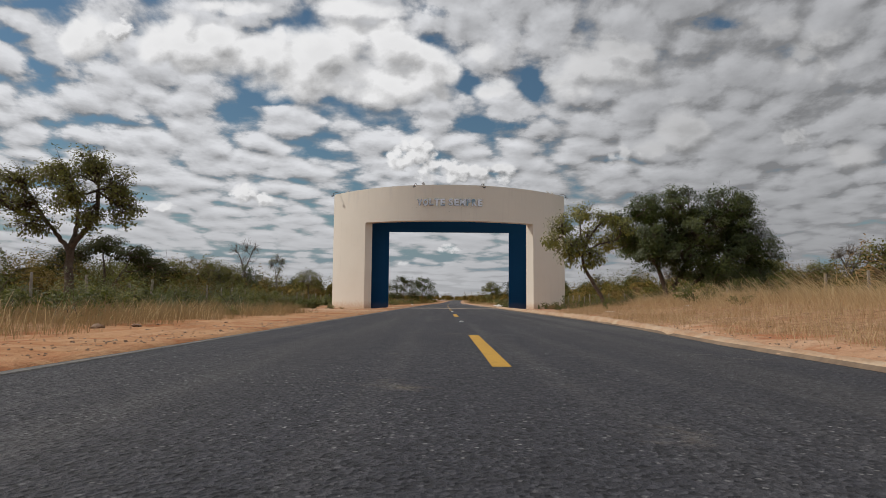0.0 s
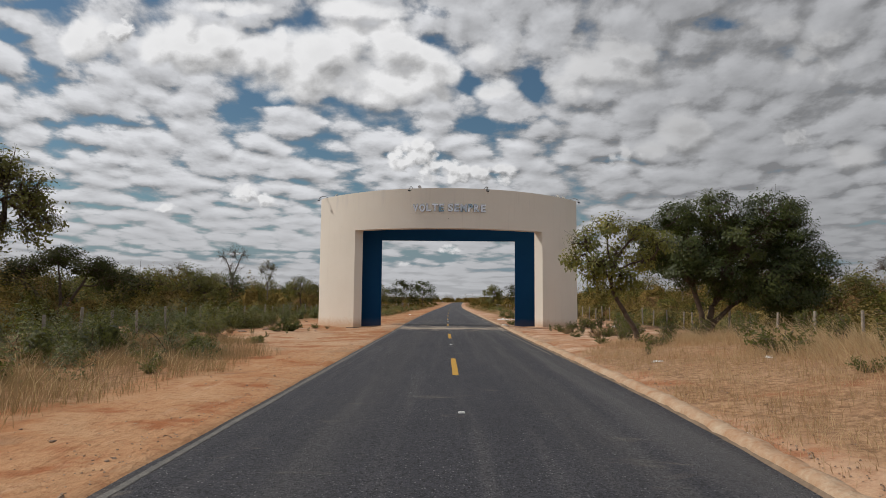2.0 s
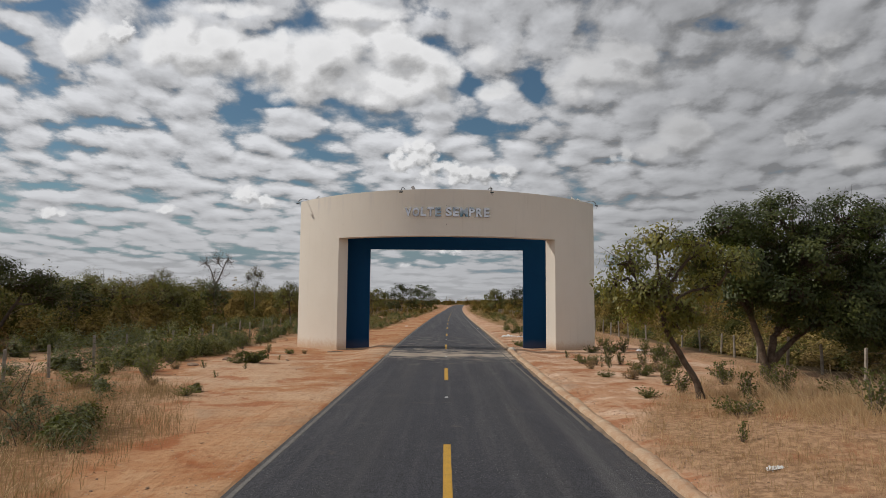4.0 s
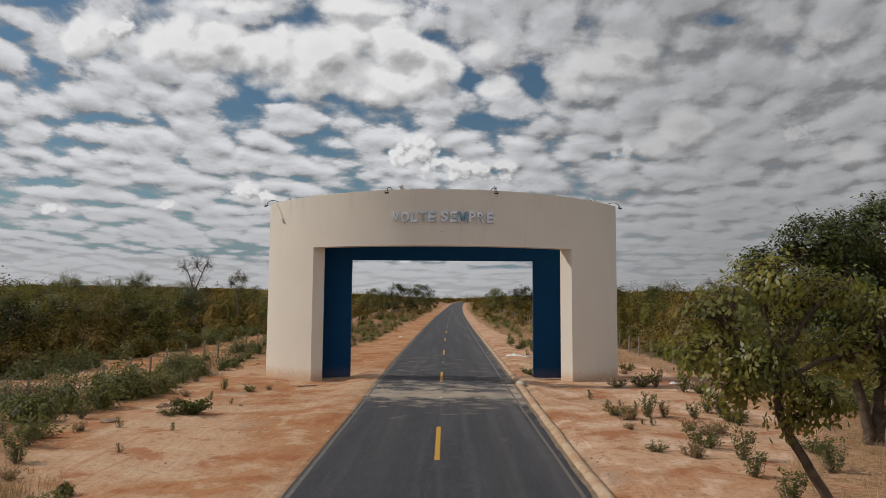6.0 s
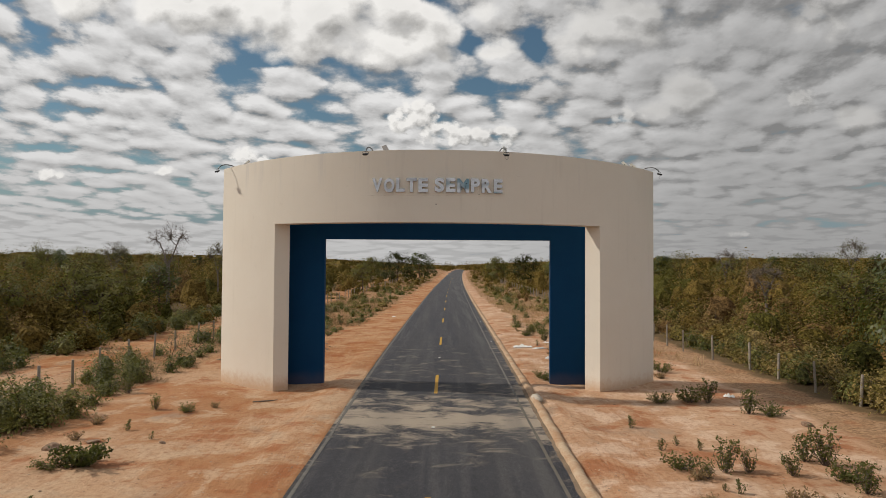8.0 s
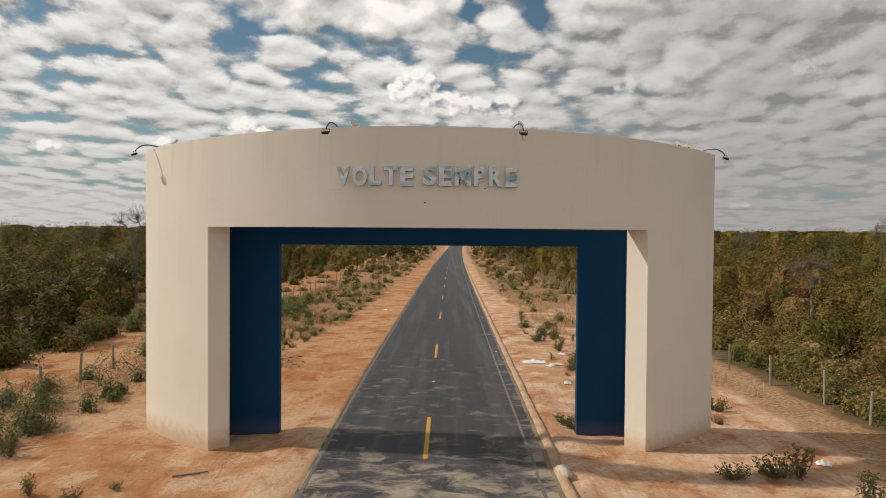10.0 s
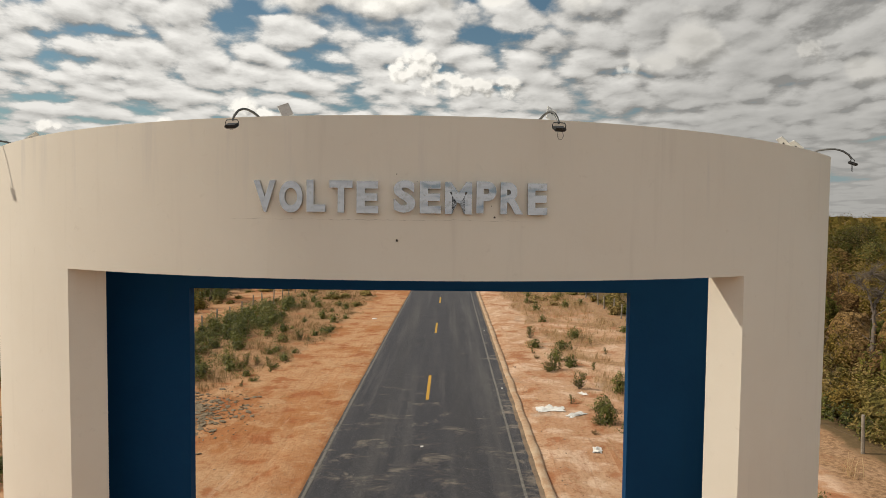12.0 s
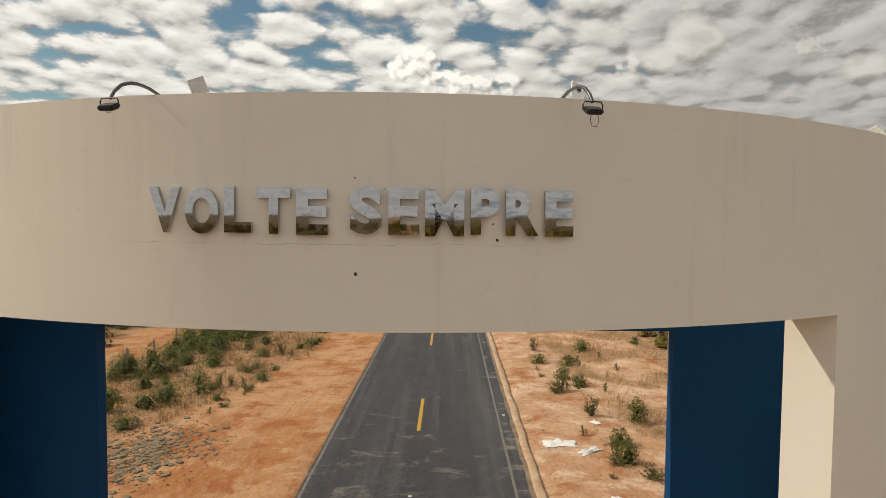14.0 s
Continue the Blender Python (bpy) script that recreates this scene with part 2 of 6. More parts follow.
# ---- materials ----
def asphalt_material():
    m, nt, b, g = surface("asphalt")
    pos = g.outputs["Position"]
    x, y, z = xyz(nt, pos)
    grain = noi(nt, pos, 70.0, 3.0, 0.7)
    wide = noi(nt, pos, 0.35, 4.0, 0.55)
    streak = noi(nt, stretch(nt, pos, (1.6, 0.05, 1)), 1.0, 4.0, 0.6)
    v = nd(nt, "ShaderNodeTexVoronoi")
    put(nt, v.inputs["Vector"], vmth(nt, "ADD", pos, vmth(nt, "SCALE", (1.0, 1.0, 0.0), mth(nt, "MULTIPLY", grain, 0.012))))
    v.inputs["Scale"].default_value = 46.0
    pick = xyz(nt, v.outputs["Color"])
    col = mix(nt, wide, (0.036, 0.036, 0.044), (0.055, 0.055, 0.065))
    col = mix(nt, span(nt, streak, 0.46, 0.68, 0, 0.75), col, (0.088, 0.085, 0.089))
    tone = mth(nt, "ADD", mth(nt, "MULTIPLY", pick[2], 0.9), mth(nt, "MULTIPLY", grain, 0.9))
    col = mix(nt, 1.0, col, mix(nt, span(nt, tone, 0.4, 1.3, smooth=False), (0.42, 0.42, 0.44), (1.5, 1.5, 1.5)), "MULTIPLY")
    pit = mth(nt, "MULTIPLY", span(nt, noi(nt, pos, 24.0, 4.0, 0.7), 0.42, 0.30), 0.8)
    col = mix(nt, pit, col, (0.008, 0.008, 0.010))
    stone = mth(nt, "MULTIPLY", span(nt, v.outputs["Distance"], 0.45, 0.30), span(nt, pick[0], 0.86, 0.90))
    patch = span(nt, noi(nt, pos, 0.8, 3.0), 0.38, 0.60, 0.25, 1.0)
    col = mix(nt, mth(nt, "MULTIPLY", mth(nt, "MULTIPLY", stone, patch), 0.9), col, mix(nt, pick[1], (0.13, 0.13, 0.14), (0.36, 0.35, 0.35)))
    # sand blown over the road at the gate, and along both edges
    dust = noi(nt, stretch(nt, pos, (0.6, 1.0, 1)), 1.3, 8.0, 0.68, 0.6)
    front = mth(nt, "ABSOLUTE", mth(nt, "ADD", y, mth(nt, "ADD", 6.1, mth(nt, "MULTIPLY", mth(nt, "SUBTRACT", noi(nt, pos, 0.5, 3.0), 0.5), 1.6))))
    gate = mth(nt, "MULTIPLY", span(nt, y, -11.0, -6.5), span(nt, y, 0.5, -4.5))
    gate2 = mth(nt, "MULTIPLY", span(nt, y, -16.0, -4.0), span(nt, y, 22.0, 3.0))
    ax = mth(nt, "ABSOLUTE", x)
    edge = mth(nt, "MULTIPLY", span(nt, ax, 2.6, 3.3), 0.06)
    lift = mth(nt, "ADD", mth(nt, "ADD", mth(nt, "MULTIPLY", gate, 0.09), mth(nt, "MULTIPLY", gate2, 0.09)), mth(nt, "ADD", edge, mth(nt, "MULTIPLY", span(nt, front, 1.2, 0.1), 0.15)))
    amount = span(nt, mth(nt, "ADD", dust, lift), 0.60, 0.80)
    amount = mth(nt, "MULTIPLY", amount, mth(nt, "ADD", 0.50, mth(nt, "MULTIPLY", gate, 0.40)), clamp=True)
    col = mix(nt, amount, col, (0.45, 0.37, 0.29))
    band = mth(nt, "MULTIPLY", span(nt, mth(nt, "ABSOLUTE", mth(nt, "ADD", mth(nt, "SUBTRACT", x, 2.55), mth(nt, "MULTIPLY", mth(nt, "SUBTRACT", wide, 0.5), 0.5))), 0.55, 0.1), span(nt, streak, 0.36, 0.60, 0.25, 0.75))
    col = mix(nt, mth(nt, "MULTIPLY", band, 0.55), col, (0.135, 0.128, 0.125))
    rim = mth(nt, "ADD", mth(nt, "SUBTRACT", -3.06, x), mth(nt, "ADD", mth(nt, "MULTIPLY", mth(nt, "SUBTRACT", noi(nt, pos, 1.1, 6.0, 0.7), 0.5), 0.9), mth(nt, "MULTIPLY", mth(nt, "SUBTRACT", grain, 0.5), 0.3)))
    col = mix(nt, span(nt, rim, -0.25, 0.10, 0, 0.55), col, mix(nt, pick[1], (0.070, 0.062, 0.056), (0.14, 0.115, 0.095)))
    col = mix(nt, span(nt, rim, 0.12, 0.34, 0, 0.9), col, mix(nt, grain, (0.28, 0.16, 0.09), (0.44, 0.28, 0.17)))
    wheel = mth(nt, "ABSOLUTE", mth(nt, "SUBTRACT", ax, 1.5))
    col = mix(nt, mth(nt, "MULTIPLY", span(nt, wheel, 0.7, 0.1), 0.16), col, (0.085, 0.08, 0.076))
    put(nt, b.inputs["Base Color"], col)
    put(nt, b.inputs["Roughness"], span(nt, grain, 0.3, 0.7, 0.72, 0.95))
    b.inputs["Specular IOR Level"].default_value = 0.35
    h = mth(nt, "ADD", grain, mth(nt, "MULTIPLY", v.outputs["Distance"], 0.9))
    put(nt, b.inputs["Normal"], bump(nt, h, 1.0, 0.022))
    return m


def paint_material(name, colour, under, wear, fade=1.0):
    m, nt, b, g = surface(name)
    pos = g.outputs["Position"]
    n = noi(nt, pos, 5.0, 6.0, 0.72)
    f = noi(nt, pos, 60.0, 3.0, 0.7)
    worn = span(nt, mth(nt, "ADD", mth(nt, "MULTIPLY", n, 0.5), mth(nt, "MULTIPLY", f, 0.5)), wear - 0.12, wear + 0.16, 0.0, 0.8)
    col = mix(nt, worn, mix(nt, f, colour, tuple(c * 0.72 for c in colour)), under)
    col = mix(nt, span(nt, xyz(nt, pos)[1], 6.0, -8.0, 0.0, 1.0 - fade), col, under)
    put(nt, b.inputs["Base Color"], col)
    b.inputs["Roughness"].default_value = 0.8
    put(nt, b.inputs["Normal"], bump(nt, f, 0.5, 0.01))
    return m


def ground_material():
    m, nt, b, g = surface("sandy_ground")
    pos = g.outputs["Position"]
    cov = nd(nt, "ShaderNodeAttribute")
    cov.attribute_name = "cover"
    at = cov.outputs["Fac"]
    wide = noi(nt, pos, 0.16, 5.0, 0.6, 0.4)
    mid = noi(nt, pos, 0.7, 5.0, 0.62, 0.3)
    fine = noi(nt, pos, 7.0, 5.0, 0.68)
    grit = noi(nt, pos, 45.0, 3.0, 0.7)
    sand = mix(nt, span(nt, wide, 0.41, 0.55), (0.40, 0.205, 0.102), (0.50, 0.33, 0.21))
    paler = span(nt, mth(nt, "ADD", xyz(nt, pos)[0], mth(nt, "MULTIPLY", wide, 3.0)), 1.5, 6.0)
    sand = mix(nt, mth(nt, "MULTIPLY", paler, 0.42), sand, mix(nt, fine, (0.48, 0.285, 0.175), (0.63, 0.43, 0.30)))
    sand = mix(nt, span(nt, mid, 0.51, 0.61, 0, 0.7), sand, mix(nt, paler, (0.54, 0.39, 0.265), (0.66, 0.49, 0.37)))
    sand = mix(nt, span(nt, mid, 0.47, 0.36, 0, 0.75), sand, (0.33, 0.12, 0.05))
    sand = mix(nt, span(nt, fine, 0.55, 0.30, 0, 0.45), sand, (0.27, 0.12, 0.06))
    grey = span(nt, noi(nt, vmth(nt, "ADD", pos, (13, 5, 0)), 0.33, 4.0, 0.6, 0.5), 0.60, 0.72, 0, 0.6)
    sand = mix(nt, grey, sand, (0.33, 0.26, 0.20))
    v = nd(nt, "ShaderNodeTexVoronoi")
    put(nt, v.inputs["Vector"], pos)
    v.inputs["Scale"].default_value = 7.0
    pick = xyz(nt, v.outputs["Color"])
    peb = mth(nt, "MULTIPLY", span(nt, v.outputs["Distance"], 0.22, 0.12), span(nt, pick[0], 0.86, 0.9))
    sand = mix(nt, mth(nt, "MULTIPLY", peb, 0.8), sand, mix(nt, pick[1], (0.16, 0.09, 0.06), (0.46, 0.38, 0.31)))
    along = xyz(nt, pos)[1]
    shoulder = mth(nt, "MULTIPLY", mth(nt, "ADD", span(nt, along, -1.0, 7.0), span(nt, along, -17.0, -27.0)), span(nt, xyz(nt, pos)[0], 2.0, -3.0))
    sand = mix(nt, mth(nt, "MULTIPLY", shoulder, 0.6), sand, mix(nt, 1.0, sand, (0.86, 0.65, 0.43), "MULTIPLY"))
    rut = noi(nt, stretch(nt, pos, (1.3, 0.16, 1.0)), 1.6, 6.0, 0.66, 0.5)
    sand = mix(nt, span(nt, rut, 0.56, 0.72, 0, 0.55), sand, (0.34, 0.14, 0.06))
    sand = mix(nt, span(nt, rut, 0.42, 0.28, 0, 0.45), sand, (0.60, 0.42, 0.285))
    clod = noi(nt, pos, 2.6, 5.0, 0.7, 0.2)
    sand = mix(nt, span(nt, clod, 0.57, 0.70, 0, 0.65), sand, (0.27, 0.12, 0.06))
    litter = mix(nt, span(nt, fine, 0.32, 0.68), (0.15, 0.082, 0.040), (0.44, 0.275, 0.155))
    litter = mix(nt, span(nt, mid, 0.55, 0.75, 0, 0.7), litter, (0.50, 0.30, 0.18))
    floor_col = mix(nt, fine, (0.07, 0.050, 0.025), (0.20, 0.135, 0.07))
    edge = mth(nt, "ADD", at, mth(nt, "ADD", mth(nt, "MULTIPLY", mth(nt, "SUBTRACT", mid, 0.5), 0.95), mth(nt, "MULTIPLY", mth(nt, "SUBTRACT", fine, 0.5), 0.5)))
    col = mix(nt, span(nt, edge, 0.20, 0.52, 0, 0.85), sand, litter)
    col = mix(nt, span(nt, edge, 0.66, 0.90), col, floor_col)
    col = mix(nt, mth(nt, "MULTIPLY", mth(nt, "SUBTRACT", grit, 0.3, clamp=True), 0.5), col, (0.62, 0.42, 0.28), "MULTIPLY")
    put(nt, b.inputs["Base Color"], col)
    b.inputs["Roughness"].default_value = 0.95
    b.inputs["Specular IOR Level"].default_value = 0.15
    h = mth(nt, "ADD", mth(nt, "MULTIPLY", mid, 1.6), mth(nt, "ADD", mth(nt, "MULTIPLY", fine, 0.6), mth(nt, "MULTIPLY", grit, 0.16)))
    h = mth(nt, "ADD", mth(nt, "ADD", h, mth(nt, "MULTIPLY", peb, 0.3)), mth(nt, "ADD", mth(nt, "MULTIPLY", rut, 0.9), mth(nt, "MULTIPLY", clod, 0.8)))
    put(nt, b.inputs["Normal"], bump(nt, h, 0.9, 0.06))
    return m


def stucco_material():
    m, nt, b, g = surface("cream_stucco")
    pos = g.outputs["Position"]
    x, y, z = xyz(nt, pos)
    wide = noi(nt, pos, 0.55, 4.0, 0.6)
    run = noi(nt, stretch(nt, pos, (2.6, 2.6, 0.16)), 1.0, 5.0, 0.62)
    trowel = noi(nt, pos, 5.0, 5.0, 0.62, 0.5)
    grain = noi(nt, pos, 120.0, 2.0, 0.6)
    col = mix(nt, wide, (0.745, 0.680, 0.590), (0.815, 0.758, 0.675))
    col = mix(nt, span(nt, run, 0.56, 0.80, 0, 0.2), col, (0.46, 0.40, 0.34))
    col = mix(nt, mth(nt, "MULTIPLY", span(nt, run, 0.44, 0.26, 0, 0.5), span(nt, z, 6.8, 8.7)), col, (0.62, 0.58, 0.55))
    col = mix(nt, span(nt, trowel, 0.60, 0.85, 0, 0.28), col, (0.50, 0.43, 0.35))
    splash = mth(nt, "MULTIPLY", span(nt, mth(nt, "ADD", z, mth(nt, "MULTIPLY", trowel, 0.6)), 0.85, 0.15), 0.75)
    col = mix(nt, splash, col, (0.55, 0.34, 0.19))
    crack = mth(nt, "ABSOLUTE", mth(nt, "SUBTRACT", z, mth(nt, "ADD", 7.29, mth(nt, "MULTIPLY", noi(nt, stretch(nt, pos, (1.0, 0.0, 0.0)), 1.6, 7.0, 0.66), 0.14))))
    hair = mth(nt, "MULTIPLY", span(nt, crack, 0.006, 0.001), mth(nt, "MULTIPLY", span(nt, x, -2.9, -2.6), span(nt, x, 2.2, 1.4)))
    col = mix(nt, mth(nt, "MULTIPLY", hair, span(nt, trowel, 0.40, 0.60, 0.1, 0.6)), col, (0.30, 0.25, 0.20))
    put(nt, b.inputs["Base Color"], col)
    b.inputs["Roughness"].default_value = 0.88
    b.inputs["Specular IOR Level"].default_value = 0.25
    h = mth(nt, "ADD", mth(nt, "MULTIPLY", trowel, 1.0), mth(nt, "ADD", mth(nt, "MULTIPLY", wide, 1.8), mth(nt, "MULTIPLY", grain, 0.08)))
    put(nt, b.inputs["Normal"], bump(nt, h, 0.12, 0.03))
    return m


def blue_material():
    m, nt, b, g = surface("blue_wall_paint")
    pos = g.outputs["Position"]
    x, y, z = xyz(nt, pos)
    n = noi(nt, pos, 1.2, 5.0, 0.6)
    run = noi(nt, stretch(nt, pos, (3.0, 3.0, 0.2)), 1.0, 4.0, 0.6)
    col = mix(nt, n, (0.0018, 0.039, 0.112), (0.0028, 0.054, 0.142))
    col = mix(nt, span(nt, run, 0.58, 0.8, 0, 0.35), col, (0.005, 0.050, 0.09))
    splash = mth(nt, "MULTIPLY", span(nt, mth(nt, "ADD", z, mth(nt, "MULTIPLY", n, 0.5)), 0.75, 0.25), 0.15)
    col = mix(nt, splash, col, (0.30, 0.17, 0.10))
    put(nt, b.inputs["Base Color"], col)
    b.inputs["Roughness"].default_value = 0.7
    b.inputs["Specular IOR Level"].default_value = 0.15
    put(nt, b.inputs["Normal"], bump(nt, noi(nt, pos, 9.0, 4.0, 0.6), 0.25, 0.02))
    return m


def plain_material(name, a, b_col, scale, rough, metal=0.0, bump_k=0.3, bump_d=0.01, spec=0.4):
    """Two tones mixed at two scales, with fine relief."""
    m, nt, b, g = surface(name)
    tc = nd(nt, "ShaderNodeTexCoord").outputs["Object"]
    n = noi(nt, tc, scale, 5.0, 0.62, 0.3)
    f = noi(nt, tc, scale * 9, 3.0, 0.65)
    put(nt, b.inputs["Base Color"], mix(nt, span(nt, mth(nt, "ADD", mth(nt, "MULTIPLY", n, 0.65), mth(nt, "MULTIPLY", f, 0.35)), 0.3, 0.7), a, b_col))
    put(nt, b.inputs["Roughness"], span(nt, f, 0.3, 0.7, rough * 0.85, min(1, rough * 1.1)))
    b.inputs["Metallic"].default_value = metal
    b.inputs["Specular IOR Level"].default_value = spec
    put(nt, b.inputs["Normal"], bump(nt, mth(nt, "ADD", n, mth(nt, "MULTIPLY", f, 0.4)), bump_k, bump_d))
    return m


def steel_material():
    m, nt, b, g = surface("polished_steel")
    pos = g.outputs["Position"]
    n = noi(nt, pos, 1.6, 1.0, 0.4)
    f = noi(nt, pos, 14.0, 4.0, 0.6)
    put(nt, b.inputs["Base Color"], mix(nt, span(nt, f, 0.5, 0.8), (0.46, 0.46, 0.48), (0.36, 0.34, 0.32)))
    b.inputs["Metallic"].default_value = 1.0
    put(nt, b.inputs["Roughness"], span(nt, f, 0.45, 0.8, 0.02, 0.07))
    put(nt, b.inputs["Normal"], bump(nt, n, 0.10, 0.02))
    return m


def leaf_material(name, tones, patch=0.12, through_col=(0.20, 0.26, 0.03), gloss=0.35, rough=0.5, glow=0.25, own_tone=False):
    """Leaves: a tone for each leaf, shifted over the wood by a wide pattern; some light comes through them."""
    m, nt, b, g = surface(name)
    rnd = g.outputs["Random Per Island"]
    wide = noi(nt, g.outputs["Position"], patch, 2.0, 0.6)
    if own_tone:
        tn = nd(nt, "ShaderNodeAttribute")
        tn.attribute_name = "tone"
        k = mth(nt, "ADD", mth(nt, "MULTIPLY", rnd, 0.28), mth(nt, "MULTIPLY", tn.outputs["Fac"], 0.72))
    else:
        k = mth(nt, "ADD", mth(nt, "MULTIPLY", rnd, 0.45), mth(nt, "MULTIPLY", span(nt, wide, 0.30, 0.70, smooth=False), 0.55))
    ramp = nd(nt, "ShaderNodeValToRGB")
    el = ramp.color_ramp.elements
    for i, c in enumerate(tones):
        e = el[i] if i < 2 else el.new(1.0)
        e.position, e.color = i / (len(tones) - 1), (*c, 1)
    put(nt, ramp.inputs[0], k)
    col = ramp.outputs[0]
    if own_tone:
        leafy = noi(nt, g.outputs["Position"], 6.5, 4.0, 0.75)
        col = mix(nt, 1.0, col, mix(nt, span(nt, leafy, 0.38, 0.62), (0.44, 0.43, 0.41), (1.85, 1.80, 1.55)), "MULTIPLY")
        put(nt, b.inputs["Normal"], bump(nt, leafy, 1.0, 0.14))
    put(nt, b.inputs["Base Color"], col)
    b.inputs["Roughness"].default_value = rough
    b.inputs["Specular IOR Level"].default_value = gloss
    tr = nd(nt, "ShaderNodeBsdfTranslucent")
    put(nt, tr.inputs[0], mix(nt, 0.5, col, through_col))
    ms = nd(nt, "ShaderNodeMixShader")
    ms.inputs[0].default_value = glow
    nt.links.new(b.outputs[0], ms.inputs[1])
    nt.links.new(tr.outputs[0], ms.inputs[2])
    nt.links.new(ms.outputs[0], nt.nodes["Material Output"].inputs[0])
    return m


ASPHALT = asphalt_material()
WHITE_PAINT = paint_material("worn_white_paint", (0.29, 0.265, 0.23), (0.062, 0.059, 0.058), 0.43, 0.78)
DUSTY_PAINT = paint_material("dust_covered_paint", (0.17, 0.145, 0.115), (0.075, 0.07, 0.066), 0.49)
YELLOW_PAINT = paint_material("yellow_paint", (0.56, 0.31, 0.030), (0.09, 0.065, 0.03), 0.58)
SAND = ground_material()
STUCCO = stucco_material()
BLUE = blue_material()
STEEL = steel_material()
KERB = plain_material("dusty_kerb_concrete", (0.36, 0.20, 0.11), (0.50, 0.39, 0.28), 1.9, 0.95, 0, 1.0, 0.06, 0.15)
GRIT = plain_material("sandy_grit", (0.22, 0.145, 0.10), (0.36, 0.27, 0.20), 5.0, 0.95, 0, 0.6, 0.02, 0.15)
GUTTER = plain_material("gutter_earth", (0.12, 0.088, 0.066), (0.25, 0.18, 0.125), 1.6, 0.95, 0, 0.8, 0.03, 0.15)
POST = plain_material("weathered_post", (0.20, 0.17, 0.14), (0.36, 0.32, 0.27), 3.0, 0.95, 0, 0.6, 0.02, 0.15)
WIRE = plain_material("rusty_wire", (0.12, 0.08, 0.06), (0.22, 0.19, 0.17), 5.0, 0.7, 0.6)
BARK = plain_material("grey_brown_bark", (0.055, 0.040, 0.030), (0.16, 0.12, 0.09), 5.0, 0.95, 0, 1.0, 0.04, 0.1)
TWIG = plain_material("pale_twig", (0.12, 0.095, 0.08), (0.24, 0.20, 0.17), 4.0, 0.95, 0, 0.6, 0.02, 0.1)
BLACK = plain_material("black_lamp_metal", (0.012, 0.012, 0.013), (0.03, 0.03, 0.032), 12.0, 0.5)
PIPE = plain_material("galvanised_pipe", (0.06, 0.06, 0.06), (0.15, 0.15, 0.15), 9.0, 0.45, 0.7)
LENS = plain_material("lamp_glass", (0.10, 0.10, 0.09), (0.22, 0.22, 0.20), 9.0, 0.15)
CELL = plain_material("solar_cell", (0.010, 0.013, 0.03), (0.02, 0.025, 0.05), 8.0, 0.15)
# dark cells made pale: the sky's reflection is put into their base colour
SKY_SHEEN_CELL = plain_material("sky_sheen_solar_cell", (0.30, 0.28, 0.27), (0.42, 0.39, 0.37), 6.0, 0.3)
FRAME_WHITE = plain_material("pale_panel_back", (0.62, 0.62, 0.60), (0.75, 0.75, 0.73), 6.0, 0.5)
RUBBLE = plain_material("broken_slate", (0.085, 0.068, 0.050), (0.32, 0.25, 0.17), 3.0, 0.95, 0, 0.7, 0.03, 0.15)
STONE = plain_material("brown_stone", (0.17, 0.095, 0.06), (0.36, 0.26, 0.19), 4.0, 0.95, 0, 0.7, 0.03, 0.15)
BAG = plain_material("white_plastic_litter", (0.62, 0.60, 0.57), (0.80, 0.79, 0.77), 6.0, 0.6, 0, 0.8, 0.03)
BROKEN = plain_material("pale_broken_concrete", (0.42, 0.36, 0.30), (0.60, 0.54, 0.46), 5.0, 0.95, 0, 0.8, 0.03, 0.15)
HOLE = plain_material("dark_hole", (0.03, 0.025, 0.02), (0.10, 0.08, 0.06), 9.0, 0.95)
GOLD_GRASS = leaf_material("dry_golden_grass", ((0.33, 0.205, 0.11), (0.47, 0.325, 0.18), (0.62, 0.47, 0.29)), 0.5, (0.50, 0.34, 0.16), 0.2, 0.7, 0.3)
SEED = leaf_material("feathery_seed_heads", ((0.46, 0.34, 0.19), (0.60, 0.46, 0.27), (0.70, 0.56, 0.36)), 0.5, (0.6, 0.44, 0.22), 0.15, 0.7, 0.4)
BROWN_GRASS = leaf_material("dry_brown_grass", ((0.17, 0.105, 0.055), (0.26, 0.175, 0.095), (0.28, 0.20, 0.10), (0.42, 0.30, 0.17)), 0.5, (0.42, 0.30, 0.12), 0.2, 0.7, 0.3)
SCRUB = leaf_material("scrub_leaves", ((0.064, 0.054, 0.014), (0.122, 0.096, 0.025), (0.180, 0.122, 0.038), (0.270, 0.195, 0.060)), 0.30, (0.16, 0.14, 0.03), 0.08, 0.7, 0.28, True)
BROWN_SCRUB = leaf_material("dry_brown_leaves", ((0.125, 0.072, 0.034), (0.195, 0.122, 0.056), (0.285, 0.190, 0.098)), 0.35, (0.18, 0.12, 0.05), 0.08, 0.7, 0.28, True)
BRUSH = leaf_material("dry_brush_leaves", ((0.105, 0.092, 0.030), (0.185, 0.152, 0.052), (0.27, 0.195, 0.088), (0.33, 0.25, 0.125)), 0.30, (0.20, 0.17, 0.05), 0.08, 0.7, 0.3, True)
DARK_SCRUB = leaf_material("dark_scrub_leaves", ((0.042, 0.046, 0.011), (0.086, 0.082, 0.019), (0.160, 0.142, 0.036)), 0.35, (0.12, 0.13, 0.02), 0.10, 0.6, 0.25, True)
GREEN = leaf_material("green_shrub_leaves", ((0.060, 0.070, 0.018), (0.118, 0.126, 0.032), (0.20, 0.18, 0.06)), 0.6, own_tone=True)
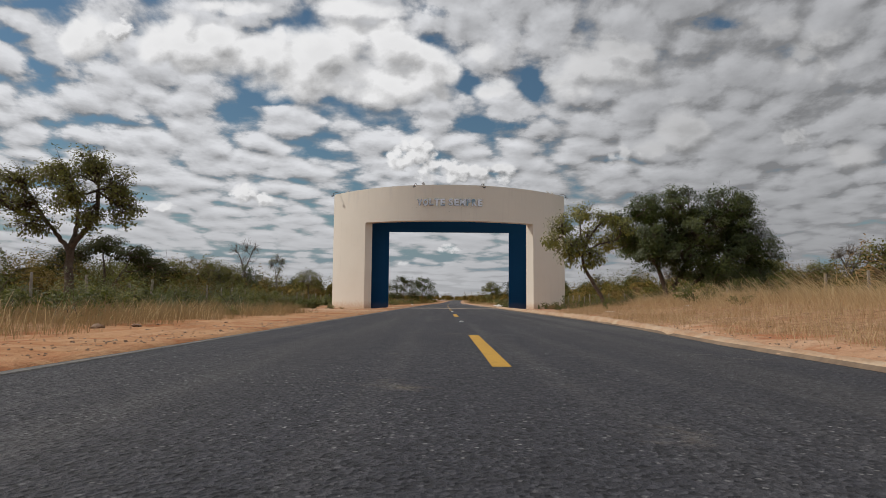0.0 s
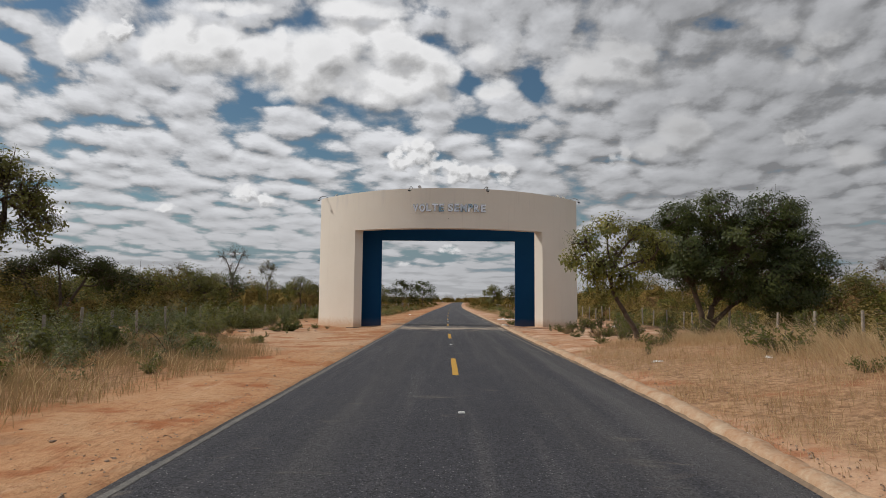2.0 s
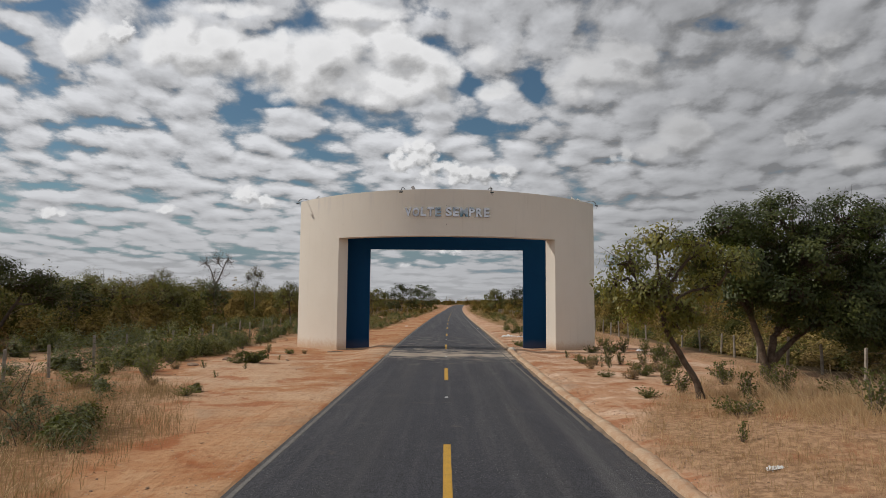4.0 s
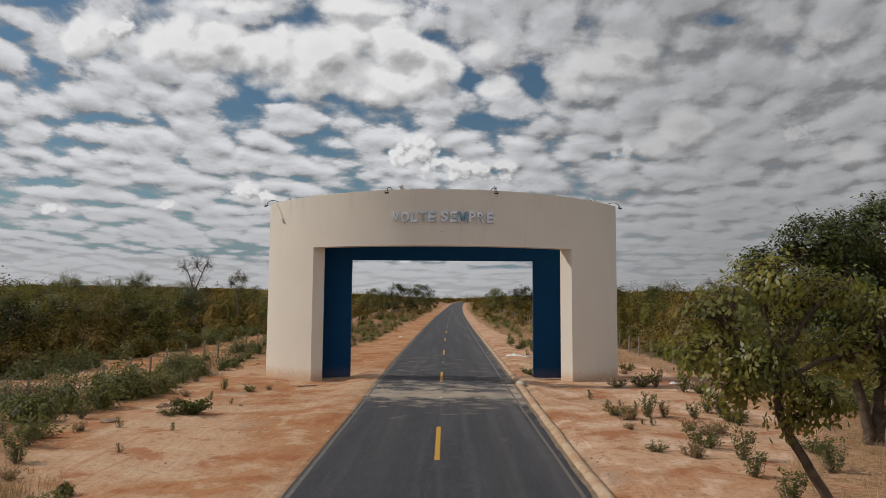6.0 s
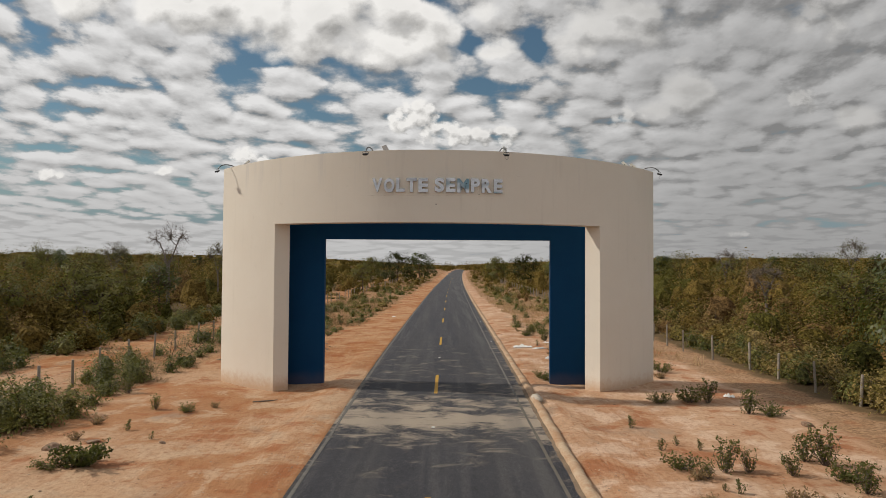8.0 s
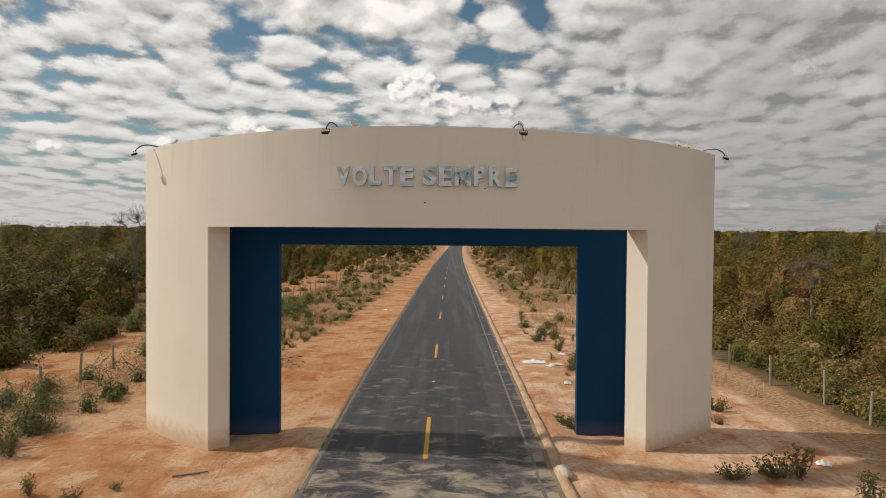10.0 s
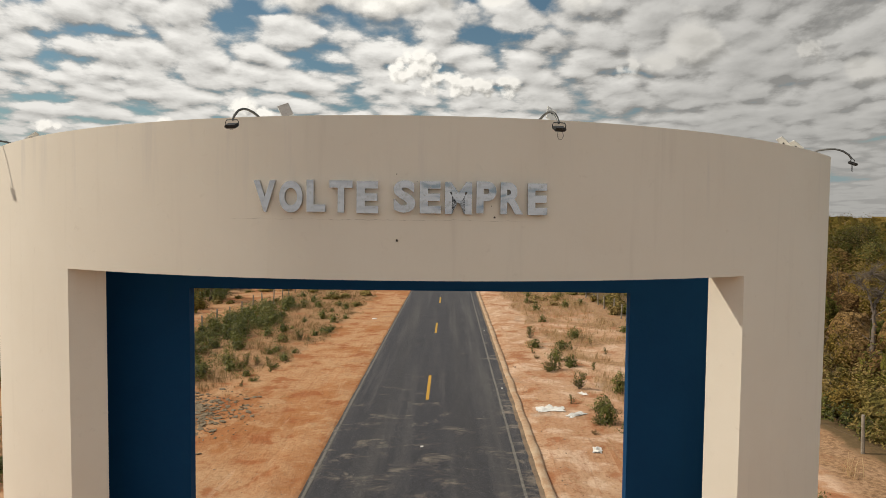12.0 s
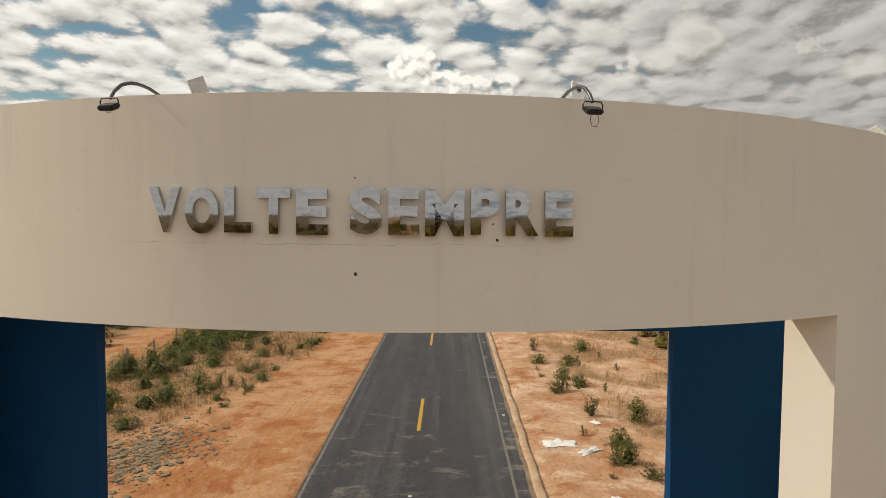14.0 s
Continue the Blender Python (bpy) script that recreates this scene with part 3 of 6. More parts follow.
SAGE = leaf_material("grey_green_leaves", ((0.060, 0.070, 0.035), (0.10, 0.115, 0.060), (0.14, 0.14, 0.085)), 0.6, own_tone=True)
WEED = leaf_material("weed_leaves", ((0.040, 0.054, 0.016), (0.085, 0.098, 0.028), (0.17, 0.14, 0.055)), 1.5, (0.35, 0.36, 0.08), 0.3, 0.55, 0.4)
MANGO = leaf_material("dark_tree_leaves", ((0.024, 0.036, 0.010), (0.052, 0.066, 0.016), (0.125, 0.130, 0.034)), 0.5, (0.14, 0.20, 0.02), 0.3, 0.45, 0.22)
DARK_TREE = leaf_material("dull_dark_leaves", ((0.020, 0.026, 0.008), (0.042, 0.046, 0.014), (0.085, 0.080, 0.026)), 0.5, (0.10, 0.12, 0.02), 0.1, 0.6, 0.2)
PALE_LEAF = leaf_material("yellowing_leaves", ((0.062, 0.080, 0.020), (0.120, 0.132, 0.030), (0.20, 0.19, 0.042), (0.38, 0.29, 0.045)), 0.9, (0.38, 0.36, 0.04), 0.5, 0.45, 0.35)
OLIVE = leaf_material("olive_tree_leaves", ((0.070, 0.074, 0.022), (0.135, 0.130, 0.040), (0.22, 0.19, 0.07)), 0.7, (0.28, 0.28, 0.04), 0.2, 0.55, 0.35)


# ---- mesh helpers ----
def mesh_np(name, verts, faces, smooth=False):
    """A mesh from an array of points and an array of faces of one size, or a list of such arrays."""
    groups = faces if isinstance(faces, list) else [faces]
    groups = [np.asarray(f, dtype=np.int32) for f in groups if len(f)]
    me = bpy.data.meshes.new(name)
    verts = np.asarray(verts, dtype=np.float32)
    me.vertices.add(len(verts))
    me.vertices.foreach_set("co", verts.ravel())
    loops = np.concatenate([f.ravel() for f in groups])
    sizes = np.concatenate([np.full(len(f), f.shape[1], dtype=np.int32) for f in groups])
    starts = np.concatenate([[0], np.cumsum(sizes)[:-1]]).astype(np.int32)
    me.loops.add(len(loops))
    me.loops.foreach_set("vertex_index", loops)
    me.polygons.add(len(sizes))
    me.polygons.foreach_set("loop_start", starts)
    me.polygons.foreach_set("use_smooth", np.full(len(sizes), smooth, dtype=bool))
    me.update(calc_edges=True)
    return me


def obj_np(name, verts, faces, material, parent=None, label="", smooth=False):
    me = mesh_np(name, verts, faces, smooth)
    me.materials.append(material)
    ob = new(name, me)
    ob.parent = parent
    return tagged(ob, label)


def part(name, bm, material, parent=None, label="", smooth=False):
    """Links a bmesh as one mesh object under a thing or a part."""
    me = bpy.data.meshes.new(name)
    bmesh.ops.recalc_face_normals(bm, faces=bm.faces)
    for f in bm.faces:
        f.smooth = smooth
    bm.to_mesh(me)
    bm.free()
    me.materials.append(material)
    ob = new(name, me)
    ob.parent = parent
    return tagged(ob, label)


def thing(name, x, y, z=0.0, turn=0.0):
    ob = new(name)
    ob.empty_display_size = 0.2
    ob.matrix_basis = pose(x, y, z, 0, 0, turn)
    return ob


def box_bm(sx, sy, sz, m=None, bevel=0.0):
    bm = bmesh.new()
    bmesh.ops.create_cube(bm, size=1.0, matrix=(m or Matrix()) @ Matrix.Diagonal((sx, sy, sz, 1)))
    if bevel:
        bmesh.ops.bevel(bm, geom=bm.edges[:], offset=bevel, segments=2, affect="EDGES")
    return bm


def tube(points, radii, sides=6):
    """Points and quads of a tapering tube along a line."""
    pts = np.asarray(points, dtype=float)
    d = np.gradient(pts, axis=0)
    d /= np.linalg.norm(d, axis=1)[:, None] + 1e-9
    ref = np.where(np.abs(d[:, 2:3]) > 0.9, np.array([[1.0, 0, 0]]), np.array([[0, 0, 1.0]]))
    a = np.cross(d, ref)
    a /= np.linalg.norm(a, axis=1)[:, None] + 1e-9
    b = np.cross(d, a)
    ang = np.arange(sides) * 2 * np.pi / sides
    r = np.asarray(radii, dtype=float)[:, None, None]
    v = pts[:, None] + r * (np.cos(ang)[None, :, None] * a[:, None] + np.sin(ang)[None, :, None] * b[:, None])
    i, j = np.meshgrid(np.arange(len(pts) - 1), np.arange(sides), indexing="ij")
    k = (j + 1) % sides
    f = np.stack([i * sides + j, i * sides + k, (i + 1) * sides + k, (i + 1) * sides + j], -1).reshape(-1, 4)
    return v.reshape(-1, 3), f


class Heap:
    """Gathers points and faces of one size into one mesh."""

    def __init__(self):
        self.v, self.f, self.n = [], [], 0

    def add(self, v, f):
        self.v.append(v)
        self.f.append(f + self.n)
        self.n += len(v)

    def make(self, name, material, parent=None, label="", smooth=False):
        return obj_np(name, np.concatenate(self.v), np.concatenate(self.f), material, parent, label, smooth)


def smooth01(v):
    v = np.clip(v, 0, 1)
    return v * v * (3 - 2 * v)


def wave(x, y, s, seed=0.0):
    """A smooth uneven field between about -1 and 1."""
    x, y = np.asarray(x, float) * s + seed, np.asarray(y, float) * s - seed * 0.7
    return (np.sin(x * 1.3 + 1.7 * np.sin(y * 0.9 + seed)) + np.sin(y * 1.7 + 1.3 * np.sin(x * 1.1 - seed)) + 0.6 * np.sin(x * 3.1 + y * 2.3 + seed)) / 2.6


def road_mid(y):
    y = np.maximum(np.asarray(y, float), 0)
    return 0.004 * y + 0.00005 * y * y


# ---- the lie of the land ----
def kerb_in(y):
    """The kerb's inner edge, from the road's middle line."""
    return np.interp(y, [-70, -46, -42, -39.5, -37, -34, -30, -24, -16, -8, 0, 10, 30, 400], [2.2, 2.38, 2.52, 2.74, 2.93, 3.06, 3.14, 3.18, 3.23, 3.33, 3.46, 3.50, 3.55, 3.5])


def line_left(y):
    """The middle of the left edge line, from the road's middle."""
    return np.interp(y, [-70, -10, 8, 400], [-2.90, -2.86, -3.0, -3.04])


def rise(x, y):
    """The plain lifts gently in the distance."""
    d = np.hypot(x, np.maximum(np.asarray(y, float), 0))
    return 1.8 * smooth01((np.asarray(y, float) - 130) / 330) + 6.0 * smooth01((d - 90) / 380) * smooth01((np.abs(x) - 30) / 120)


def sand_left(y):
    """How far the bare sand reaches on the left of the road."""
    return np.interp(y, [-60, -40, -33, -30, -25, -20, -16, -12, 8, 14, 24, 60, 400], [5.0, 5.1, 5.3, 4.8, 5.2, 6.8, 10.0, 11.4, 11.0, 8.4, 6.0, 5.2, 4.6]) + 0.6 * wave(y, 0, 0.55, 2)


def sand_right(y):
    return np.interp(y, [-60, -29, -25, -21, -17, -12, 6, 12, 24, 60, 400], [2.9, 3.1, 3.5, 5.0, 8.2, 11.5, 11.5, 7.6, 6.2, 5.0, 4.5]) + 0.35 * wave(y, 3, 0.6, 5)


def cover_at(x, y):
    """0 bare sand, 0.5 dry grass and litter, 1 the floor of the scrub."""
    xr = x - road_mid(y)
    left = smooth01((-xr - sand_left(y)) / 1.6) * 0.5
    left = np.where(-xr > 13.2, np.maximum(left, 0.45), left)
    track = np.exp(-(((-x) - (17.0 + 0.5 * wave(y, 1, 0.1))) / 1.9) ** 2) * smooth01((y + 34) / 10)
    left = left + 0.5 * smooth01((-xr - 20.0) / 2.0)
    left = left * (1 - np.clip(track * 1.5, 0, 1))
    right = smooth01((xr - sand_right(y)) / 0.9) * 0.5 + 0.5 * smooth01((xr - 13.4) / 1.5)
    patch = smooth01((wave(x, y, 0.62, 9) + 0.30) / 0.5) * smooth01((y - 8) / 6) * smooth01((45 - y) / 20) * (xr < 12)
    right = right * (1 - 0.85 * patch)
    return np.where(xr < 0, left, right)


def land(x, y):
    x, y = np.asarray(x, float), np.asarray(y, float)
    xr = x - road_mid(y)
    a = np.abs(xr)
    off = smooth01((a - np.where(xr > 0, kerb_in(y) + 0.05, 3.2)) / 1.0)
    z = -0.07 + off * (0.045 + 0.035 * wave(x, y, 0.9, 1) + 0.02 * wave(x, y, 2.7, 4))
    # sand lies over the ragged left edge of the asphalt
    over = smooth01((-xr + line_left(y) + 0.01) / 0.22) * smooth01((4.9 + xr) / 1.5)
    z = z + np.where(xr < 0, over * (0.086 + 0.012 * wave(x, y, 1.1, 5) + 0.005 * wave(x, y, 3.3, 2)), 0)
    sunk = smooth01((y + 13) / 7) * smooth01((9 - y) / 6) * smooth01((a - 3.9) / 1.2) * 0.13
    z = z - sunk * (1 - 0.5 * smooth01((a - 7.2) / 2.0))
    bank = smooth01((xr - kerb_in(y) - 0.3) / 4.8) * smooth01((-y - 17) / 9) * 0.42
    bank -= smooth01((xr - 10.5) / 3) * smooth01((-y - 17) / 9) * 0.10
    lump = smooth01((xr - kerb_in(y) - 0.15) / 0.5) * 0.08
    far = smooth01((a - 14) / 40) * 0.25 * wave(x, y, 0.05, 7)
    return z + bank + lump + far + rise(x, y)


def graded(lo, hi, step, reach_lo, reach_hi):
    v = list(np.arange(lo, hi + 1e-6, step))
    s = step
    while v[-1] < reach_hi:
        s *= 1.22
        v.append(v[-1] + s)
    s = step
    while v[0] > reach_lo:
        s *= 1.22
        v.insert(0, v[0] - s)
    return np.array(v)


def grid_faces(nx, ny):
    i, j = np.meshgrid(np.arange(ny - 1), np.arange(nx - 1), indexing="ij")
    a = i * nx + j
    return np.stack([a, a + 1, a + nx + 1, a + nx], -1).reshape(-1, 4)


def build_ground():
    xs, ys = graded(-20, 20, 0.4, -3500, 3500), graded(-52, 40, 0.3, -1500, 4200)
    xs = np.unique(np.concatenate([xs, np.arange(-4.4, -2.5, 0.08)]))
    gx, gy = np.meshgrid(xs, ys)
    v = np.stack([gx, gy, land(gx, gy)], -1).reshape(-1, 3)
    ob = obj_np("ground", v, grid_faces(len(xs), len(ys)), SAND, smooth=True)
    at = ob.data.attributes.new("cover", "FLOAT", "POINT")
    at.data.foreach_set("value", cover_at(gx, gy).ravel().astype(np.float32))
    tagged(ob, "orange sandy ground with pale patches, dry litter and pebbles", "ground", kind="structure")


ROAD_END = 470.0


def ribbon(x0, x1, y0, y1, step, z, jag0=0.0, jag1=0.0, cols=2):
    """A strip that follows the road between two offsets from its middle."""
    ys = np.arange(y0, y1 + 1e-6, step)
    c = road_mid(ys)
    l = x0 + jag0 * (wave(ys, 0, 1.1, 3) + 0.5 * wave(ys, 0, 4.3, 8))
    r = x1 + jag1 * (wave(ys, 0, 1.3, 6) + 0.5 * wave(ys, 0, 3.9, 2))
    t = np.linspace(0, 1, cols)
    x = c[:, None] + l[:, None] * (1 - t) + r[:, None] * t
    v = np.stack([x, np.repeat(ys[:, None], cols, 1), z + rise(x * 0, ys[:, None] + 0 * x)], -1)
    return v, grid_faces(cols, len(ys))


def build_road():
    v, f = ribbon(-3.62, 3.66, -70, ROAD_END, 0.35, 0.0, 0.0, 0.0, 9)
    v[:, -1, 0] = road_mid(v[:, 0, 1]) + kerb_in(v[:, 0, 1]) + 0.05
    v[:, 0, 2] -= 0.03
    road = obj_np("road", v.reshape(-1, 3), f, ASPHALT)
    tagged(road, "dark grey asphalt road with coarse worn aggregate and sand drifts", "road", kind="structure")
    for x0, y0, y1, paint, words in ((0, -70, ROAD_END, WHITE_PAINT, "worn dusty white edge line"), (2.94, -25, -3, DUSTY_PAINT, "faint edge line covered with dust"), (2.97, -3, ROAD_END, WHITE_PAINT, "worn dusty white edge line")):
        v, f = ribbon(x0 - 0.047, x0 + 0.047, y0, y1, 0.5, 0.003, 0.010, 0.010, 4)
        v[:, 1, 0], v[:, 2, 0] = v[:, 0, 0] + 0.008, v[:, 3, 0] - 0.008
        v[:, (0, 3), 2] -= 0.006
        if x0 == 0:
            v[:, :, 0] += line_left(v[:, :, 1])
        obj_np("edge_line", v.reshape(-1, 3), f, paint, road, words)
    # washed earth lies in the gutter along the kerb
    v, f = ribbon(0, 0, -70, 120, 0.3, 0.005, 0, 0, 4)
    y = v[:, 0, 1]
    wide = np.interp(y, [-70, -36, -20, -8, 4, 20, 120], [0.02, 0.025, 0.10, 0.09, 0.12, 0.11, 0.1]) * (1 + 0.35 * wave(y, 0, 1.9, 4) + 0.2 * wave(y, 0, 6.1, 2))
    for i, (s, z) in enumerate(((1.0, 0.003), (0.75, 0.010), (0.3, 0.022), (-0.4, 0.035))):
        v[:, i, 0] = road_mid(y) + kerb_in(y) - wide * s
        v[:, i, 2] = z + rise(0 * y, y)
    obj_np("washed_earth", v.reshape(-1, 3), f, GUTTER, road, "brown washed earth in the gutter")
    dash = mesh_np("lane_dash", np.array([(-0.065, 0, 0.002), (0.065, 0, 0.002), (0.068, 1.3, 0.002), (-0.063, 1.3, 0.002), (0.064, 2.7, 0.002), (-0.066, 2.7, 0.002), (0.065, 4.0, 0.002), (-0.065, 4.0, 0.002)]),
                   np.array([(0, 1, 2, 3), (3, 2, 4, 5), (5, 4, 6, 7)]))
    dash.materials.append(YELLOW_PAINT)
    starts = [-58.8, -44.55, -30.4, -16.65, -2.04, 12.54, 27.6]
    starts += [27.6 + 14.6 * k for k in range(1, 24)]
    for y in starts:
        d = new("lane_dash", dash)
        d.parent = road
        slope = math.degrees(math.atan2(float(road_mid(y + 4) - road_mid(y)), 4))
        d.matrix_basis = pose(float(road_mid(y)), y, float(rise(0, y + 2)), 0, 0, -slope)
        d["label"] = "yellow painted centre dash"
    # the kerb: a rounded, slumped strip of poured concrete
    prof = [(0.0, -0.08), (0.0, 0.03), (0.025, 0.085), (0.08, 0.115), (0.15, 0.12), (0.20, 0.10), (0.24, 0.05), (0.25, -0.08)]
    ys = np.concatenate([np.arange(-70, 45, 0.13), np.arange(45, ROAD_END, 1.5)])
    rows = []
    for y in ys:
        w = float(wave(y, 0, 1.7, 3)), float(wave(y, 4, 3.1, 1)), float(wave(y, 2, 0.7, 6))
        joint = 0.85 if abs((y / 3.1) % 1.0 - 0.5) < 0.035 else 1.0
        rows.append([(float(road_mid(y)) + float(kerb_in(y)) + 0.016 * w[0] + 0.012 * float(wave(y, px * 9, 7.3, 5)) + px * (1.15 + 0.16 * w[2]), y, pz * joint * float(np.interp(y, [-43, -35, -2, 6], [0.40, 1.0, 1.0, 0.62])) * (1 + 0.14 * w[1] + 0.12 * float(wave(y, px * 14, 9.1, 2)) + 0.10 * float(wave(y, px * 25, 17.0, 7))) if pz > 0 else pz) for px, pz in prof])
        rows[-1] = [(px, py, pz + float(rise(0, y))) for px, py, pz in rows[-1]]
    v = np.array(rows)
    kerb = obj_np("kerb", v.reshape(-1, 3), grid_faces(len(prof), len(ys)), KERB, smooth=True)
    tagged(kerb, "low rounded concrete kerb coated with orange dust", "kerb", kind="structure")


# ---- the gate ----
R_OUT, R_IN, Y_MID = 13.2, 12.58, 10.45
A_END, A_OPEN, K_IN = math.asin(9.11 / 13.2), math.asin(6.37 / 13.2), 27.9 / 28.85
Z_TOP, Z_OPEN, Z_FOOT = 9.04, 6.375, -0.3


def bow(a, r, z):
    """A place on the bowed wall: angle from the middle, radius, height."""
    return (r * math.sin(a), Y_MID - r * math.cos(a), z)


def top_at(a):
    """The wall's top sinks a little towards its ends."""
    return Z_TOP - 0.22 * (a / A_END) ** 2


def on_face(x, out=0.0):
    """The angle and the place of the wall's face at x, out metres in front of it."""
    a = math.asin(x / R_OUT)
    return a, bow(a, R_OUT + out, 0)


def build_gate():
    gate = thing("gateway_arch", 0, -0.5)
    tagged(gate, "cream rendered roadside gateway with a bowed front and blue inner frame", "gateway")
    shift = Matrix.Translation((0, 0.5, 0))
    pier = [A_OPEN + (A_END - A_OPEN) * i / 10 for i in range(11)]
    lint = [-A_OPEN + 2 * A_OPEN * i / 44 for i in range(45)]

    def slab(bm, angles, z0, z1, ends, rows=3):
        ring = []
        for a in angles:
            o = [bm.verts.new(bow(a, R_OUT + 0.008 * float(wave(a * 9, z, 0.8, 2)), z)) for z in np.linspace(z0, min(z1, top_at(a)), rows)]
            n = [bm.verts.new(bow(a * K_IN, R_IN, z)) for z in np.linspace(z0, min(z1, top_at(a)), rows)]
            ring.append((o, n))
        for (o, n), (p, q) in zip(ring, ring[1:]):
            for i in range(rows - 1):
                bm.faces.new((o[i], p[i], p[i + 1], o[i + 1]))
                bm.faces.new((n[i], n[i + 1], q[i + 1], q[i]))
            bm.faces.new((o[-1], p[-1], q[-1], n[-1]))
            bm.faces.new((o[0], n[0], q[0], p[0]))
        for o, n in ends and (ring[0], ring[-1]) or ():
            for i in range(rows - 1):
                bm.faces.new((o[i], o[i + 1], n[i + 1], n[i]))

    bm = bmesh.new()
    slab(bm, [-a for a in reversed(pier)], Z_FOOT, Z_OPEN, True)
    slab(bm, pier, Z_FOOT, Z_OPEN, True)
    slab(bm, [-a for a in reversed(pier)] + lint[1:-1] + pier, Z_OPEN, Z_TOP, True)
    bmesh.ops.remove_doubles(bm, verts=bm.verts, dist=0.0005)
    # faces between the lintel and the piers lie inside the wall
    inner = [f for f in bm.faces if all(len(e.link_faces) > 2 for e in f.edges)]
    bmesh.ops.delete(bm, geom=inner, context="FACES")
    bm.transform(shift)
    part("front_wall", bm, STUCCO, gate, "smooth cream stucco wall, bowed towards the road")
    # the straight blue wall with its own opening
    for name, x0, x1, z0, z1 in (("blue_pier", -7.52, -4.68, -0.3, 5.86), ("blue_pier", 4.68, 7.52, -0.3, 5.86), ("blue_lintel", -7.52, 7.52, 5.86, 8.3)):
        bm = box_bm(x1 - x0, 0.26, z1 - z0, Matrix.Translation(((x0 + x1) / 2, 0.376 + 0.13, (z0 + z1) / 2)))
        bm.transform(shift)
        part(name, bm, BLUE, gate, "deep blue painted wall")
    return gate


LETTERS = (("V", 260, 320), ("O", 328, 390), ("L", 400, 449), ("T", 459, 518), ("E", 528, 583), ("S", 621, 676), ("E", 687, 740), ("M", 750, 818), ("P", 829, 880), ("R", 890, 949), ("E", 960, 1012))


def letter_mesh(ch, width, height, depth):
    """A thick capital of the built-in font, stretched to its width and height."""
    cu = bpy.data.curves.new("letter", "FONT")
    cu.body, cu.extrude, cu.offset, cu.resolution_u = ch, 0.03, 0.044, 6
    tmp = new("letter", cu)
    dg = bpy.context.evaluated_depsgraph_get()
    me = bpy.data.meshes.new_from_object(tmp.evaluated_get(dg))
    bpy.data.objects.remove(tmp)
    co = np.empty(len(me.vertices) * 3, dtype=np.float32)
    me.vertices.foreach_get("co", co)
    co = co.reshape(-1, 3)
    lo, hi = co.min(0), co.max(0)
    co = (co - (lo + hi) / 2) / (hi - lo) * np.array([width, height, depth])
    me.vertices.foreach_set("co", co.ravel())
    me.update()
    return me


def build_letters():
    for i, (ch, p0, p1) in enumerate(LETTERS):
        x0, x1 = [-2.385 + (p - 260) * 4.79 / 752 for p in (p0, p1)]
        me = letter_mesh(ch, x1 - x0, 0.515, 0.05)
        me.materials.clear()
        me.materials.append(STEEL)
        ob = new("letter", me)
        a, (x, y, _) = on_face((x0 + x1) / 2, 0.045)
        ob.matrix_basis = Matrix.Translation((x, y, 7.730 - 0.010 * math.sin(i * 2.1))) @ pose(0, 0, 0, 90, 0, math.degrees(a)) @ pose(0, 0, 0, 0, 0, random.uniform(-0.5, 0.5))
        tagged(ob, "polished steel capital letter mounted on the cream gate", "letter", "letters on the gate")


def build_floodlight(x, lean):
    """A floodlight that hangs from a bent pipe over the top of the gate."""
    a, (fx, fy, _) = on_face(x, 0)
    ob = thing("floodlight", *bow(a, R_OUT - 0.28, top_at(a)), math.degrees(a))
    tagged(ob, "black floodlight hanging from a curved pipe arm on the gate's top", "floodlight", "floodlights on the gate")
    t = np.linspace(0, 1, 14)
    line = np.array([(0.16, -0.005), (0.0, 0.045), (-0.22, 0.10), (-0.45, 0.105), (-0.62, 0.055), (-0.74, -0.04), (-0.80, -0.13)])
    s = np.linspace(0, 1, len(line))
    arm = np.stack([lean * t, np.interp(t, s, line[:, 0]), np.interp(t, s, line[:, 1])], -1)
    v, f = tube(arm, [0.020] * len(arm), 8)
    obj_np("arm", v, f, PIPE, ob, "curved grey metal pipe", True)
    tip = arm[-1]
    head = part("lamp_head", box_bm(0.19, 0.15, 0.055, Matrix.Translation((tip[0], tip[1] - 0.02, tip[2] - 0.09)) @ pose(0, 0, 0, 24, 0, 0), 0.015), BLACK, ob)
    part("lens", box_bm(0.15, 0.11, 0.010, Matrix.Translation((tip[0], tip[1] - 0.02, tip[2] - 0.09)) @ pose(0, 0, 0, 24, 0, 0) @ Matrix.Translation((0, 0, -0.029)), 0.003), LENS, head, "pale glass lens")
    u = np.array([(-0.105, 0, -0.09), (-0.11, 0, -0.03), (-0.09, 0, 0.0), (0, 0, 0.004), (0.09, 0, 0.0), (0.11, 0, -0.03), (0.105, 0, -0.09)]) + np.array([tip[0], tip[1] - 0.01, tip[2]])
    v, f = tube(u, [0.008] * len(u), 5)
    obj_np("bracket", v, f, BLACK, head)
    w = np.array([(0.06, 0, -0.12), (0.08, 0.01, -0.2), (0.05, 0.0, -0.255), (0.0, 0.0, -0.25), (-0.02, 0, -0.2), (-0.01, 0, -0.12)]) * (1 if lean >= 0 else -0.6) * np.array([1, 1, 1 if lean >= 0 else -1]) + np.array([tip[0], tip[1], tip[2]])
    v, f = tube(w, [0.004] * len(w), 4)
    obj_np("cable", v, f, BLACK, head, "thin loose cable")


